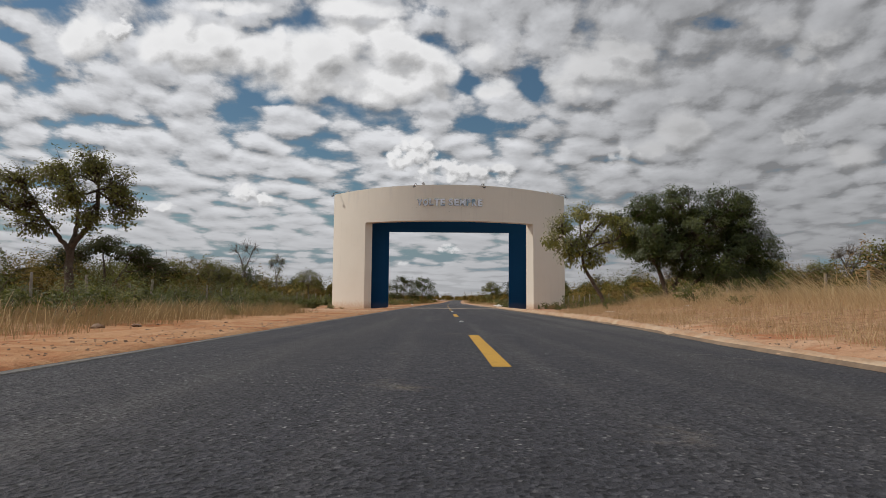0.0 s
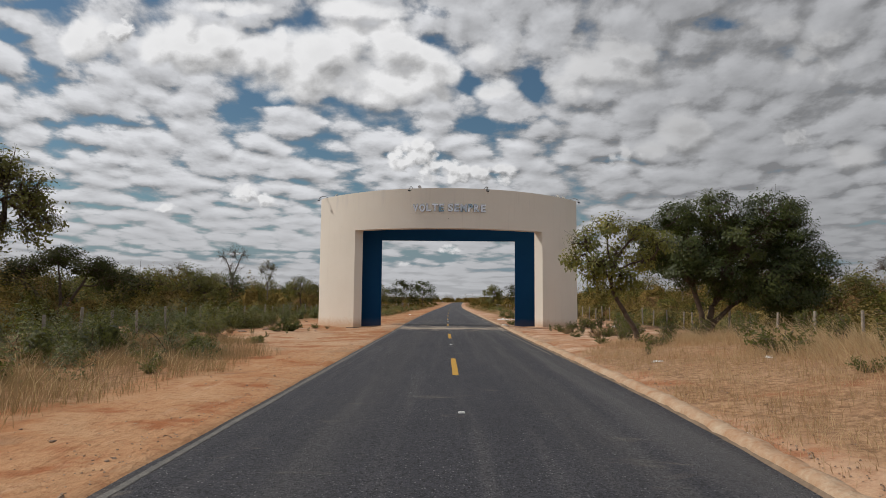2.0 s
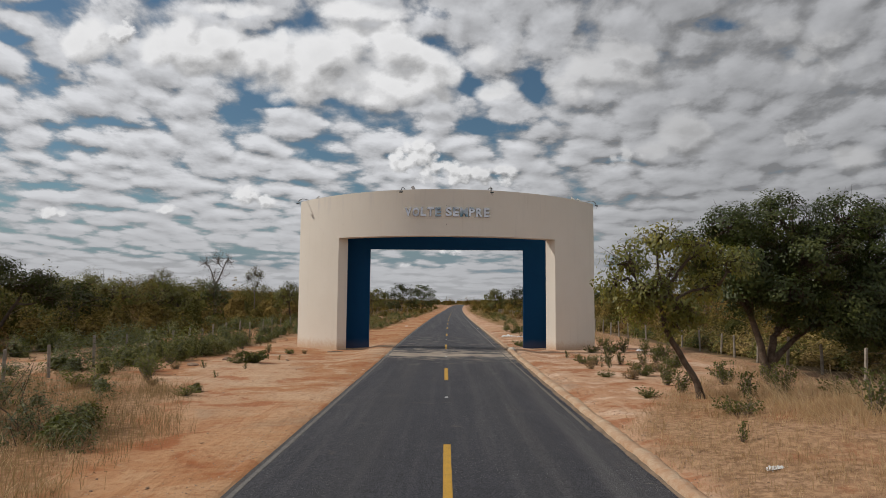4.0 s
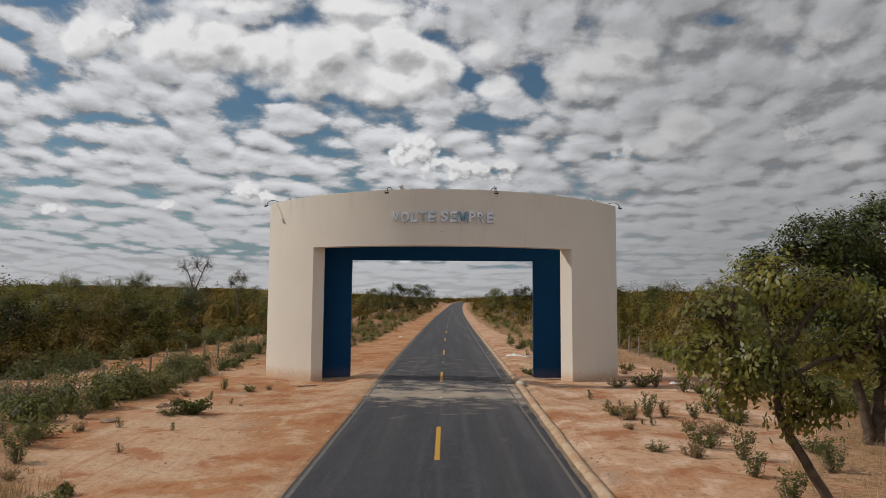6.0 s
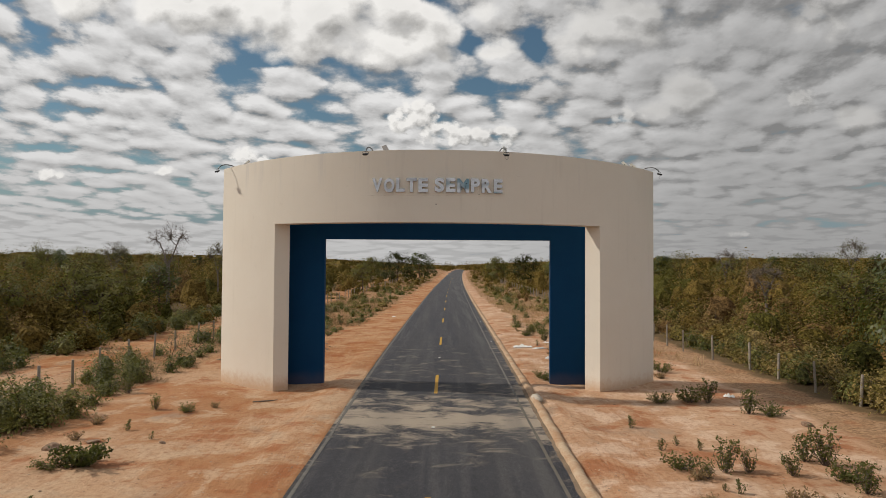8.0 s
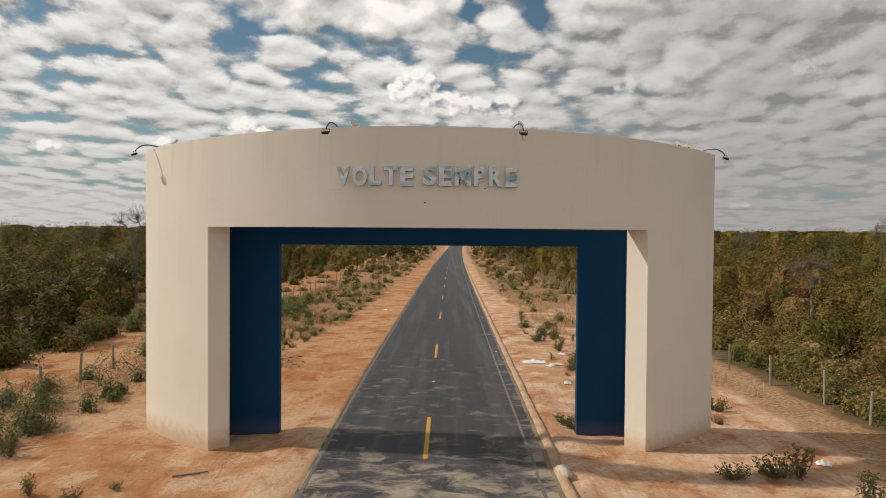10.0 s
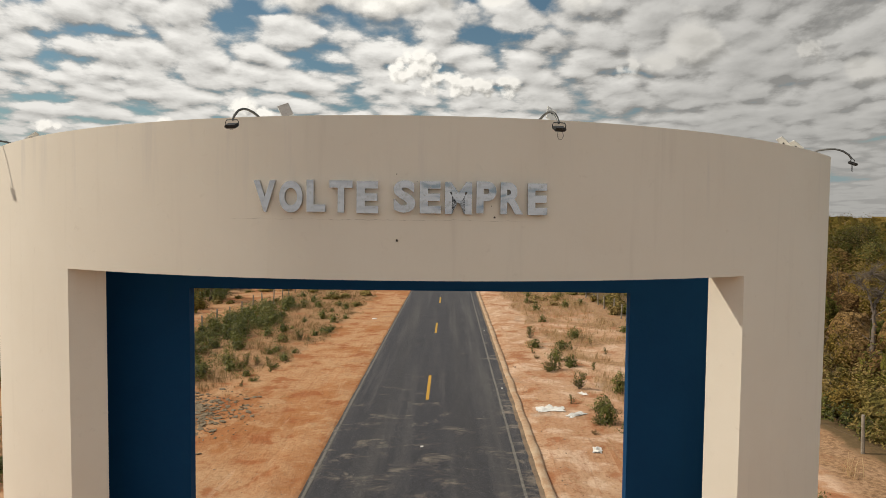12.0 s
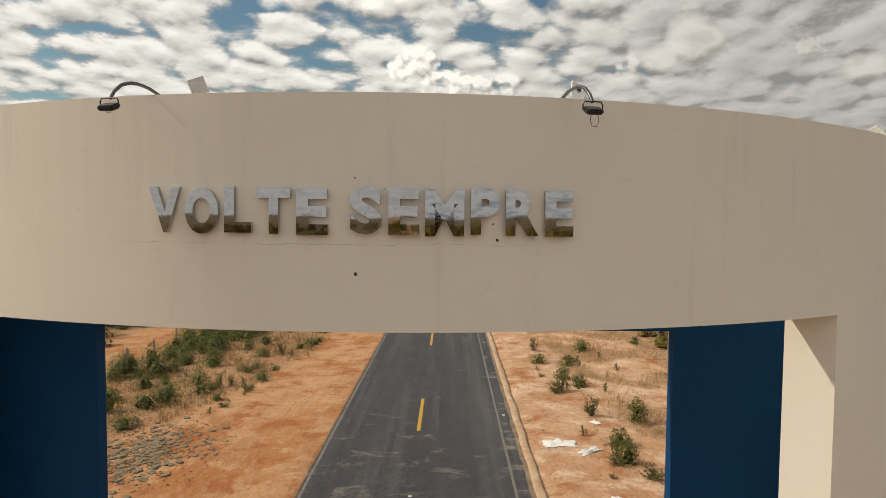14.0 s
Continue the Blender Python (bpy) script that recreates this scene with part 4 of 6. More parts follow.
def build_solar_panel(x, turn, tilt, lean, back):
    """A small panel on a short foot; back: its pale back with the junction box is turned to the road."""
    a, _ = on_face(x, 0)
    ob = thing("solar_panel", *bow(a, R_OUT - 0.36, top_at(a)), math.degrees(a) + turn)
    tagged(ob, "small pale solar panel standing tilted on the gate's top", "solar panel", "solar panels on the gate")
    m = pose(0, 0, 0.15, 0, lean, 0) @ pose(0, 0, 0, tilt, 0, 0)
    part("panel", box_bm(0.20, 0.26, 0.018, m, 0.004), FRAME_WHITE, ob, "pale panel back and rim")
    side = -1 if back else 1
    part("cells", box_bm(0.18, 0.24, 0.006, m @ Matrix.Translation((0, 0, 0.011 * side))), CELL if back else SKY_SHEEN_CELL, ob, "dark blue cells" if back else "grey cells with the sky's pale sheen in their colour")
    if back:
        part("junction_box", box_bm(0.055, 0.045, 0.02, m @ Matrix.Translation((0.0, 0.03, 0.018)), 0.004), BLACK, ob, "small black junction box")
    part("foot", box_bm(0.03, 0.03, 0.16, Matrix.Translation((0, 0, 0.07)), 0.005), PIPE, ob)


def build_gate_details():
    build_letters()
    for x, lean in ((-8.75, -0.05), (-2.46, -0.04), (2.36, 0.05), (8.75, 0.05)):
        build_floodlight(x, lean)
    for x, turn, tilt, lean, back in ((-2.02, 25, 62, -22, False), (2.60, 12, 66, 22, True), (7.9, 60, 45, 12, False), (8.35, 60, 40, 12, False), (-8.2, -40, 40, -10, False)):
        build_solar_panel(x, turn, tilt, lean, back)
    for x, z, r in ((-0.03, 7.03, 0.022), (-0.04, 8.10, 0.012), (0.29, 7.98, 0.010), (1.55, 7.42, 0.018), (1.50, 7.60, 0.010)):
        a, (fx, fy, _) = on_face(x, -0.004)
        bm = bmesh.new()
        bmesh.ops.create_icosphere(bm, subdivisions=2, radius=r)
        for v in bm.verts:
            v.co *= 1 + 0.25 * noise.noise(v.co * 60)
        hole = part("screw_stub", bm, HOLE, None, smooth=True)
        hole.location = (fx, fy, z)
        tagged(hole, "dark screw stub in the cream wall", "screw", "screw stubs on the gate")


# ---- plants ----
def unit(v):
    return v / (np.linalg.norm(v, axis=-1, keepdims=True) + 1e-9)


def leaf_cards(rng, p, length, width, hang=0.0, face=None):
    """A four-sided folded leaf at each point: its corners, relative to the points."""
    n = len(p)
    a = rng.normal(size=(n, 3)) + np.array([0, 0, -hang])
    ref = unit(rng.normal(size=(n, 3)) + (0 if face is None else face * 6.5))
    a = unit(a - (a * ref).sum(1, keepdims=True) * ref * 0.85)
    b = unit(np.cross(a, ref))
    l = length * rng.uniform(0.6, 1.25, (n, 1))
    w = width * rng.uniform(0.7, 1.2, (n, 1))
    return np.stack([a * l * -0.5, b * w * 0.5 + a * l * 0.08, a * l * 0.5, b * w * -0.5 + a * l * 0.08], 1)


def quads_of(n):
    return np.arange(n * 4, dtype=np.int32).reshape(-1, 4)


def envelope(h, t, k):
    """Half width of a ragged bush of width 1 at the height h (0 to 1) and the bearing t."""
    r = 0.5 * np.sqrt(np.clip(1 - h ** 2.4, 0, 1)) * (0.80 + 0.20 * np.clip(h * 5, 0, 1))
    return r * (1 + 0.22 * np.sin(3 * t + k + 2.5 * h) + 0.16 * np.sin(5 * t - 2 * k + 6 * h) + 0.10 * np.sin(8 * t + 11 * h + 3 * k))


def bush_form(rng, n, lobes, base=0.28, flat=0.8, low=0.05):
    """Leaf places through the outer parts of a ragged bush about 1 high and 1 wide; and where they face."""
    k = rng.uniform(0, 6.28)
    h = rng.uniform(0.0, 1.0, n) ** (0.9 - 0.5 * (base - 0.28))
    t = rng.uniform(0, 2 * np.pi, n)
    tops = 1 + 0.13 * np.sin(2 * t + k) + 0.10 * np.sin((2 + lobes) * t * 0.5 + 2 * k)
    r = envelope(h, t, k) * np.sqrt(rng.uniform(0.25, 1.08, n))
    p = np.stack([np.cos(t) * r, np.sin(t) * r, h * tops * (0.97 + rng.normal(0, 0.02, n)) + low * 0.4], -1)
    d = unit(np.stack([np.cos(t), np.sin(t), 0.25 + 1.3 * h ** 2], -1))
    return p, d, k


def rounded_block(n):
    """A cube of n x n squares a side, blown up to a ball: corners and faces."""
    s = np.linspace(-1, 1, n + 1)
    gx, gy = np.meshgrid(s, s)
    side = np.stack([gx, gy, np.ones_like(gx)], -1).reshape(-1, 3)
    face = grid_faces(n + 1, n + 1)
    turns = ((0, 1, 2, 1), (0, 1, 2, -1), (1, 2, 0, 1), (1, 2, 0, -1), (2, 0, 1, 1), (2, 0, 1, -1))
    v = np.concatenate([side[:, [a, b, c]] * k for a, b, c, k in turns])
    f = np.concatenate([face + i * len(side) for i in range(6)])
    return unit(v), f


class Plants:
    """Many plants of one look in one mesh."""

    def __init__(self, seed, forms, n, length, width, hang=0.3, lobes=(3, 7), base=0.28, heart=0.50, cut=2):
        self.rng = np.random.default_rng(seed)
        self.forms = []
        ball, self.cut = rounded_block(cut)
        self.hearts = []
        for _ in range(forms):
            p, d, k = bush_form(self.rng, n, int(self.rng.integers(*lobes)), base)
            self.forms.append((p, leaf_cards(self.rng, p, length, width, hang, d * 0.9 + np.array([0, 0, 0.25]))))
            h = np.clip(0.5 + 0.5 * ball[:, 2], 0, 1)
            t = np.arctan2(ball[:, 1], ball[:, 0])
            r = envelope(h * 0.94, t, k) * heart * 0.98 * np.clip(np.hypot(ball[:, 0], ball[:, 1]) * 1.4, 0, 1)
            self.hearts.append(np.stack([np.cos(t) * r, np.sin(t) * r, h * 0.78 * (0.9 + 0.1 * np.sin(4 * t + k))], -1))
        self.cores, self.heart = [], heart
        self.block = len(ball)
        self.leaves, self.tones, self.sticks = [], [], Heap()

    def add(self, x, y, z, size, high, n, leaf=1.0, sticks=0):
        rng = self.rng
        form = int(rng.integers(len(self.forms)))
        p, c = self.forms[form]
        i = rng.permutation(len(p))[:n]
        t = rng.uniform(0, 2 * np.pi)
        m = np.array([[np.cos(t), -np.sin(t), 0], [np.sin(t), np.cos(t), 0], [0, 0, 1.0]])
        q = (p[i] * np.array([size, size, high])) @ m.T + np.array([x, y, z])
        self.leaves.append(q[:, None] + (c[i] * leaf) @ m.T)
        tone = float(np.clip(rng.normal(0.5, 0.27), 0, 1))
        self.tones.append(np.full(len(q) * 4, tone, dtype=np.float32))
        h = (self.hearts[form] * np.array([size, size, high])) @ m.T + np.array([x, y, z])
        if self.heart:
            self.cores.append((h, tone * 0.9))
        for _ in range(sticks):
            e = q[rng.integers(len(q))]
            b = np.array([x, y, z]) + rng.normal(0, 0.08, 3) * np.array([1, 1, 0]) * size
            mid = (b + e) / 2 + rng.normal(0, 0.07, 3) * size
            r = 0.012 * high ** 0.8
            v, f = tube(np.array([b, mid, e + (e - mid) * 0.35]), [r * 1.3, r * 0.9, r * 0.35], 3)
            self.sticks.add(v, f)

    def make(self, name, material, label, category, stem=None):
        v = np.concatenate(self.leaves).reshape(-1, 3)
        f = quads_of(len(v) // 4)
        if self.heart:
            h = np.concatenate([c for c, _ in self.cores])
            f = np.concatenate([f, (np.arange(len(h) // self.block)[:, None, None] * self.block + self.cut[None]).reshape(-1, 4) + len(v)])
            v = np.concatenate([v, h])
        ob = obj_np(name, v, f, material)
        at = ob.data.attributes.new("tone", "FLOAT", "POINT")
        at.data.foreach_set("value", np.concatenate(self.tones + [np.full(len(c), t, dtype=np.float32) for c, t in self.cores]))
        tagged(ob, label, category, kind="stuff")
        if self.sticks.n:
            self.sticks.make("stems", stem or BARK, ob, "thin grey-brown stems")
        return ob


def near_path(x, y):
    """Distance from the camera's line, roughly."""
    return math.hypot(x, max(0.0, y + 10))


def build_scrub():
    rng = np.random.default_rng(11)
    near = [Plants(21, 7, 1500, 0.105, 0.066, lobes=(4, 7), cut=3), Plants(26, 6, 1300, 0.095, 0.050, heart=0.46), Plants(27, 6, 1500, 0.105, 0.068, base=0.42, lobes=(4, 7), cut=3)]
    mid = [Plants(22, 7, 620, 0.17, 0.11, lobes=(4, 7), heart=0.45), Plants(28, 6, 520, 0.155, 0.09, lobes=(3, 6), heart=0.46), Plants(29, 6, 620, 0.17, 0.11, base=0.42, lobes=(4, 7), heart=0.42)]
    far = Plants(23, 6, 150, 0.60, 0.42, heart=0.62, cut=1)

    def place(x, y, h, w):
        z = float(land(x, y)) - 0.05
        d = math.hypot(x * 0.9, y + 20)
        u = rng.random() + 0.35 * float(wave(x, y, 0.11, 6))
        k = 0 if u < 0.54 else 1 if u < 0.74 else 2
        if k == 2:
            h, w = h * 1.08, w * 1.05
        if d < 44:
            near[k].add(x, y, z, w, h, int((44, 34, 44)[k] * w * h * rng.uniform(0.8, 1.25)) + 160, 1.45 + 0.009 * d, (1, 4, 2)[k])
        elif d < 130:
            mid[k].add(x, y, z, w, h, int((9.5, 7.5, 9.5)[k] * w * h * rng.uniform(0.8, 1.25)) + 50, 1.2 + d * 0.0055, (0, 2, 1)[k] if d < 95 else 0)
        else:
            far.add(x, y, z, w, min(h, 6.4), 60 if d < 260 else 16, 0.9 * max(1, d / 260) ** 0.6)

    # dense scrub on both sides, thinning out in count with distance
    for y0, y1, x1, gap in ((-38, 30, 62, 3.0), (30, 130, 110, 4.0), (130, 300, 230, 7.6), (300, 800, 560, 19.0), (800, 2200, 1500, 52.0)):
        for side in (-1, 1):
            x0 = 20.5 if side < 0 else 16.6
            for yy in np.arange(y0, y1, gap):
                for xx in np.arange(x0, x1, gap):
                    y = yy + rng.uniform(-0.5, 0.5) * gap
                    x = side * (xx + rng.uniform(-0.5, 0.5) * gap) + float(road_mid(y)) * (1 if y < 400 else 0.5)
                    if abs(x) > 1.05 * (y + 62) + 8 or rng.random() < 0.06:
                        continue
                    tall = 0.5 + 0.5 * float(wave(x, y, 0.42, 3))
                    edge = min(1.0, (abs(x) - x0 + 2.0) / (8.0 if side < 0 else 13.0))
                    h = (1.3 + 2.2 * max(0, tall) ** 1.2 + 3.0 * rng.random() ** 1.8) * (0.34 + 0.66 * edge) * (1.0 + 0.2 * smooth01((y - 10) / 90))
                    if rng.random() < 0.10 and edge > 0.7:
                        h *= rng.uniform(1.2, 1.6)
                    h = min(h, 2.7 + 1.2 * rng.random() + 2.9 * float(smooth01((abs(x) + y - 20) / 75)))
                    w = (1.2 + h * rng.uniform(0.75, 1.1)) if y < 300 else gap * rng.uniform(0.8, 1.2)
                    place(x, y, h * (1.0 if y < 130 else 1.2), w)
    # far end of the road, where the wood closes in
    for _ in range(150):
        y = rng.uniform(330, 520)
        x = float(road_mid(min(y, 430))) + rng.uniform(-60, 60)
        if abs(x - float(road_mid(min(y, 420)))) < 4.5 and y < 425:
            continue
        far.add(x, y, float(land(x, y)) - 0.1, rng.uniform(5, 9), rng.uniform(3.5, 6), 90, 0.8)
    # the verge beyond the gate: bushes between the grass and the fence
    for _ in range(170):
        side = -1 if rng.random() < 0.5 else 1
        y = rng.uniform(50, 330)
        x = float(road_mid(y)) + side * rng.uniform(7.5, 14.5 if side > 0 else 20)
        h = rng.uniform(0.4, 1.2) * (1.0 + 0.5 * smooth01((abs(x) - 9) / 5))
        place(x, y, float(h), float(h) * rng.uniform(1.0, 1.8))
    # scrub behind the camera's first place, which the steel letters mirror
    for _ in range(420):
        side = -1 if rng.random() < 0.5 else 1
        y = rng.uniform(-330, -62)
        x = side * rng.uniform(13, 150) - 0.0009 * (y + 62) ** 2
        far.add(x, y, 0, rng.uniform(5, 9), rng.uniform(3.5, 7), 24, 1.4)
    looks = ((SCRUB, "olive"), (BROWN_SCRUB, "dry brown"), (DARK_SCRUB, "dark green"))
    brush = Plants(30, 6, 700, 0.082, 0.044, heart=0.5, lobes=(3, 5))
    for _ in range(320):   # low dry brush under the edge of the wood
        y = rng.uniform(-30, 62)
        x = rng.uniform(15.3 if y < 18 else 13.6, 20.0)
        h = rng.uniform(0.45, 1.5) * (0.75 + 0.35 * smooth01((x - 13) / 4))
        x += float(road_mid(y))
        brush.add(x, y, float(land(x, y)) - 0.03, h * rng.uniform(1.3, 2.0), h, 105 if y < 25 else 50, 2.1 if y < 25 else 2.5, 2 if y < 25 else 1)
    for _ in range(150):
        y = rng.uniform(-22, 10)
        x = rng.uniform(15.2, 17.0)
        h = rng.uniform(0.4, 1.1)
        brush.add(x, y, float(land(x, y)) - 0.03, h * rng.uniform(1.4, 2.2), h, 150, 1.7, 2)
    for _ in range(330):   # low growth on both verges farther on
        y = rng.uniform(40, 210)
        side = -1 if rng.random() < 0.5 else 1
        x = side * rng.uniform(6.3, 14.0 if side > 0 else 19.0) + float(road_mid(y))
        h = rng.uniform(0.25, 0.7)
        brush.add(x, y, float(land(x, y)) - 0.03, h * rng.uniform(2.5, 4.5), h, 60, 2.2, 0)
    brush.make("low_brush", BRUSH, "low tangled dry brush behind the fence", "brush", TWIG)
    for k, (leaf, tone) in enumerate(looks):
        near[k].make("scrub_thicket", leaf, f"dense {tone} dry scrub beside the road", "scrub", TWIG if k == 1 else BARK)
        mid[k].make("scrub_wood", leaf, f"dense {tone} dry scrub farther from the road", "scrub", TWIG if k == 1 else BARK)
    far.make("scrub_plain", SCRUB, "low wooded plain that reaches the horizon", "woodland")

    edge = Plants(24, 6, 1500, 0.070, 0.040, heart=0.36)
    sage = Plants(25, 5, 1500, 0.060, 0.018, heart=0)
    for _ in range(80):   # shrubs on the verges beyond the gate
        side = -1 if rng.random() < 0.5 else 1
        y = rng.uniform(24, 110)
        x = float(road_mid(y)) + side * rng.uniform(7.0, 13.0)
        h = rng.uniform(0.35, 0.95)
        edge.add(x, y, float(land(x, y)) - 0.03, h * rng.uniform(1.2, 2.2), h, 160, 2.0, 0)
    for _ in range(150):   # low green border of the track and along the left fence
        y = rng.uniform(-34, 46)
        x = -rng.uniform(19.2, 22.0)
        h = rng.uniform(0.6, 1.3)
        edge.add(x, y, float(land(x, y)) - 0.03, h * 1.5, h, 260, 1.9, 2)
    for _ in range(84):
        y = rng.uniform(-42, -19)
        x = -rng.uniform(7.2 + 2.5 * rng.random(), 17.0)
        h = rng.uniform(0.45, 1.35)
        (sage if rng.random() < 0.6 else edge).add(x, y, float(land(x, y)) - 0.03, h * 1.5, h, 420, 1.5, 3)
    for _ in range(20):
        y = rng.uniform(-30, -19)
        x = -rng.uniform(5.6, 11.0)
        h = rng.uniform(0.25, 0.7)
        (sage if rng.random() < 0.3 else edge).add(x, y, float(land(x, y)) - 0.03, h * 1.5, h, 420, 1.3, 2)
    for _ in range(46):   # right of the right fence
        y = rng.uniform(-24, 16)
        x = rng.uniform(15.0, 16.6)
        h = rng.uniform(0.6, 1.3)
        edge.add(x, y, float(land(x, y)) - 0.03, h * 1.4, h, 300, 1.6, 3)
    for x, y, h, w in ((-13.2, -6.6, 1.5, 2.6), (-12.3, -7.6, 1.25, 2.3), (-13.9, -8.8, 1.1, 2.2), (-11.5, -5.8, 0.8, 1.3), (-13.0, -1.0, 1.2, 1.7), (-12.6, 0.4, 0.9, 1.6),
                       (-14.0, 2.4, 1.0, 1.8), (-13.4, 6.2, 1.2, 2.0), (-13.2, 8.6, 1.2, 2.4), (-13.6, 11.5, 1.3, 2.6), (-11.9, -9.6, 0.9, 1.5), (-12.9, -12.4, 0.8, 1.7), (-13.8, -11.0, 1.3, 2.4), (-12.6, -10.6, 1.2, 2.2), (-14.6, -7.0, 1.4, 2.4), (-14.4, -9.8, 1.5, 2.4), (-12.9, -5.2, 1.0, 1.8), (-13.6, -14.2, 1.1, 2.0), (-11.7, -6.9, 0.9, 1.6), (-15.0, -12.6, 1.2, 2.2)):
        (sage if x < -13.0 else edge).add(x, y, float(land(x, y)) - 0.03, w, h * 1.15, 760, 1.7, 3)
    for x, y, h, w in ((-10.8, 22.0, 0.8, 1.6), (-12.0, 25, 1.1, 2.2), (-11.2, 30, 0.9, 2.0), (-9.0, 24.5, 0.5, 1.1), (-10.2, 18.5, 0.7, 1.3), (-12.8, 20, 0.9, 1.8), (-12.6, 34, 1.2, 2.4),
                       (5.9, 23.0, 0.5, 1.0), (6.6, 20.0, 0.6, 0.9), (7.4, 22.6, 0.5, 1.1), (7.1, 18.6, 0.55, 0.9), (8.2, 13.6, 0.9, 0.9), (6.7, 9.6, 0.75, 0.8), (8.8, 26, 0.7, 1.3), (6.9, 11.2, 0.6, 0.9)):
        edge.add(x, y, float(land(x, y)) - 0.03, w, h, 420, 1.4, 3)
    for _ in range(70):   # low growth along the left fence
        y = rng.uniform(-24, 9)
        x = -rng.uniform(11.8, 15.4)
        h = rng.uniform(0.35, 0.95)
        (sage if rng.random() < 0.45 else edge).add(x, y, float(land(x, y)) - 0.03, h * rng.uniform(1.3, 2.0), h, 260, 1.5, 2)
    for _ in range(60):
        y = rng.uniform(11, 40)
        x = -rng.uniform(12.0, 14.8) + float(road_mid(y))
        h = rng.uniform(0.5, 1.2)
        edge.add(x, y, float(land(x, y)) - 0.03, h * rng.uniform(1.3, 2.0), h, 340, 1.5, 2)
    for _ in range(46):
        y = rng.uniform(12, 42)
        x = -rng.uniform(9.6, 13.8) + float(road_mid(y))
        h = rng.uniform(0.3, 0.9)
        (sage if rng.random() < 0.35 else edge).add(x, y, float(land(x, y)) - 0.03, h * rng.uniform(1.3, 2.4), h, 240, 1.5, 2)
    for _ in range(16):
        y = rng.uniform(15, 40)
        x = -rng.uniform(6.6, 9.6) + float(road_mid(y))
        h = rng.uniform(0.2, 0.5)
        edge.add(x, y, float(land(x, y)) - 0.03, h * rng.uniform(1.5, 2.6), h, 220, 1.0, 1)
    edge.make("green_shrubs", GREEN, "low leafy green shrubs along the fences", "shrubs")
    sage.make("sage_shrubs", SAGE, "low grey-green feathery shrubs beside the fence", "shrubs")


# ---- grass ----
def build_grass():
    rng = np.random.default_rng(5)

    def blades(points, count, high, spread, width, name, material, label, lean=(0.10, 0.02), even=False):
        n = len(points) * count
        base = np.repeat(points, count, 0) + np.concatenate([rng.normal(0, spread, (n, 2)), np.zeros((n, 1))], 1)
        grow = (0.42 + 0.58 * smooth01((np.abs(points[:, 0]) - 4.2) / 5.5)) * (0.6 + 0.4 * smooth01((cover_at(points[:, 0], points[:, 1]) - 0.1) / 0.3))
        if even:
            grow = 0.75 + 0.25 * smooth01(wave(points[:, 0], points[:, 1], 0.8, 2) + 0.5)
        h = high * rng.uniform(0.35, 1.2, n) * np.repeat(rng.uniform(0.5, 1.15, len(points)) * grow, count)
        t = rng.uniform(0, 2 * np.pi, n)
        out = np.stack([np.cos(t), np.sin(t)], -1) * rng.uniform(0.05, 0.62, (n, 1)) + np.array(lean)
        t2 = rng.uniform(0, np.pi, n)
        side = np.stack([np.cos(t2), np.sin(t2), np.zeros(n)], -1) * (width * rng.uniform(0.6, 1.3, (n, 1)))
        base[:, 2] = land(base[:, 0], base[:, 1]) - 0.02
        mid = base + np.concatenate([out * h[:, None] * 0.38, (h * 0.58)[:, None]], 1)
        tip = base + np.concatenate([out * h[:, None] * 1.15, (h * (1.0 - 0.25 * (out ** 2).sum(1)))[:, None]], 1)
        v = np.stack([base - side * 0.5, base + side * 0.5, mid + side * 0.45, mid - side * 0.45, tip + side * 0.3, tip - side * 0.3], 1).reshape(-1, 3)
        k = np.arange(n)[:, None] * 6
        f = np.concatenate([k + np.array([[0, 1, 2, 3]]), k + np.array([[3, 2, 4, 5]])], 0)
        ob = obj_np(name, v, f, material)
        tagged(ob, label, "grass", kind="stuff")

    def scatter(n, x0, x1, y0, y1, lo, hi, clump=0.5):
        x, y = rng.uniform(x0, x1, n), rng.uniform(y0, y1, n)
        c = cover_at(x, y)
        keep = (c > lo) & (c < hi) & (wave(x, y, 0.9, 4) + 0.5 * wave(x, y, 2.6, 1) > rng.uniform(-1.2, clump, n))
        x, y = x[keep], y[keep]
        return np.stack([x, y, np.zeros_like(x)], -1)

    blades(scatter(9000, 3.3, 13.0, -50, -21, 0.03, 0.9, 0.9), 11, 0.44, 0.13, 0.0058, "golden_grass", GOLD_GRASS, "tall dry golden grass on the verge", (-0.10, 0.05))
    blades(scatter(2200, 4.3, 12.0, -27, -9, 0.1, 0.9, 1.0), 9, 0.35, 0.06, 0.008, "verge_grass", GOLD_GRASS, "thin dry grass on the sandy verge")
    blades(scatter(7600, -15.5, -4.4, -50, -19, 0.08, 0.9, 0.75), 13, 0.43, 0.16, 0.0062, "brown_grass", BROWN_GRASS, "dry brown grass on the roadside", (0.08, 0.02), True)
    blades(scatter(620, 7.0, 12.6, -42, -22, 0.2, 0.9, 0.3), 12, 0.78, 0.16, 0.010, "seed_heads", SEED, "pale feathery grass heads bent over by the wind", (-0.55, 0.12))
    blades(scatter(260, -14.5, -5.2, -46, -24, 0.2, 0.9, 0.3), 12, 0.52, 0.16, 0.008, "seed_heads", SEED, "pale feathery grass heads above the brown grass", (0.25, 0.05), True)
    blades(scatter(2600, -15.5, -7.0, -20, 8, 0.05, 0.9, 0.9), 8, 0.26, 0.06, 0.008, "sparse_grass", BROWN_GRASS, "sparse dry grass tufts on the sand")
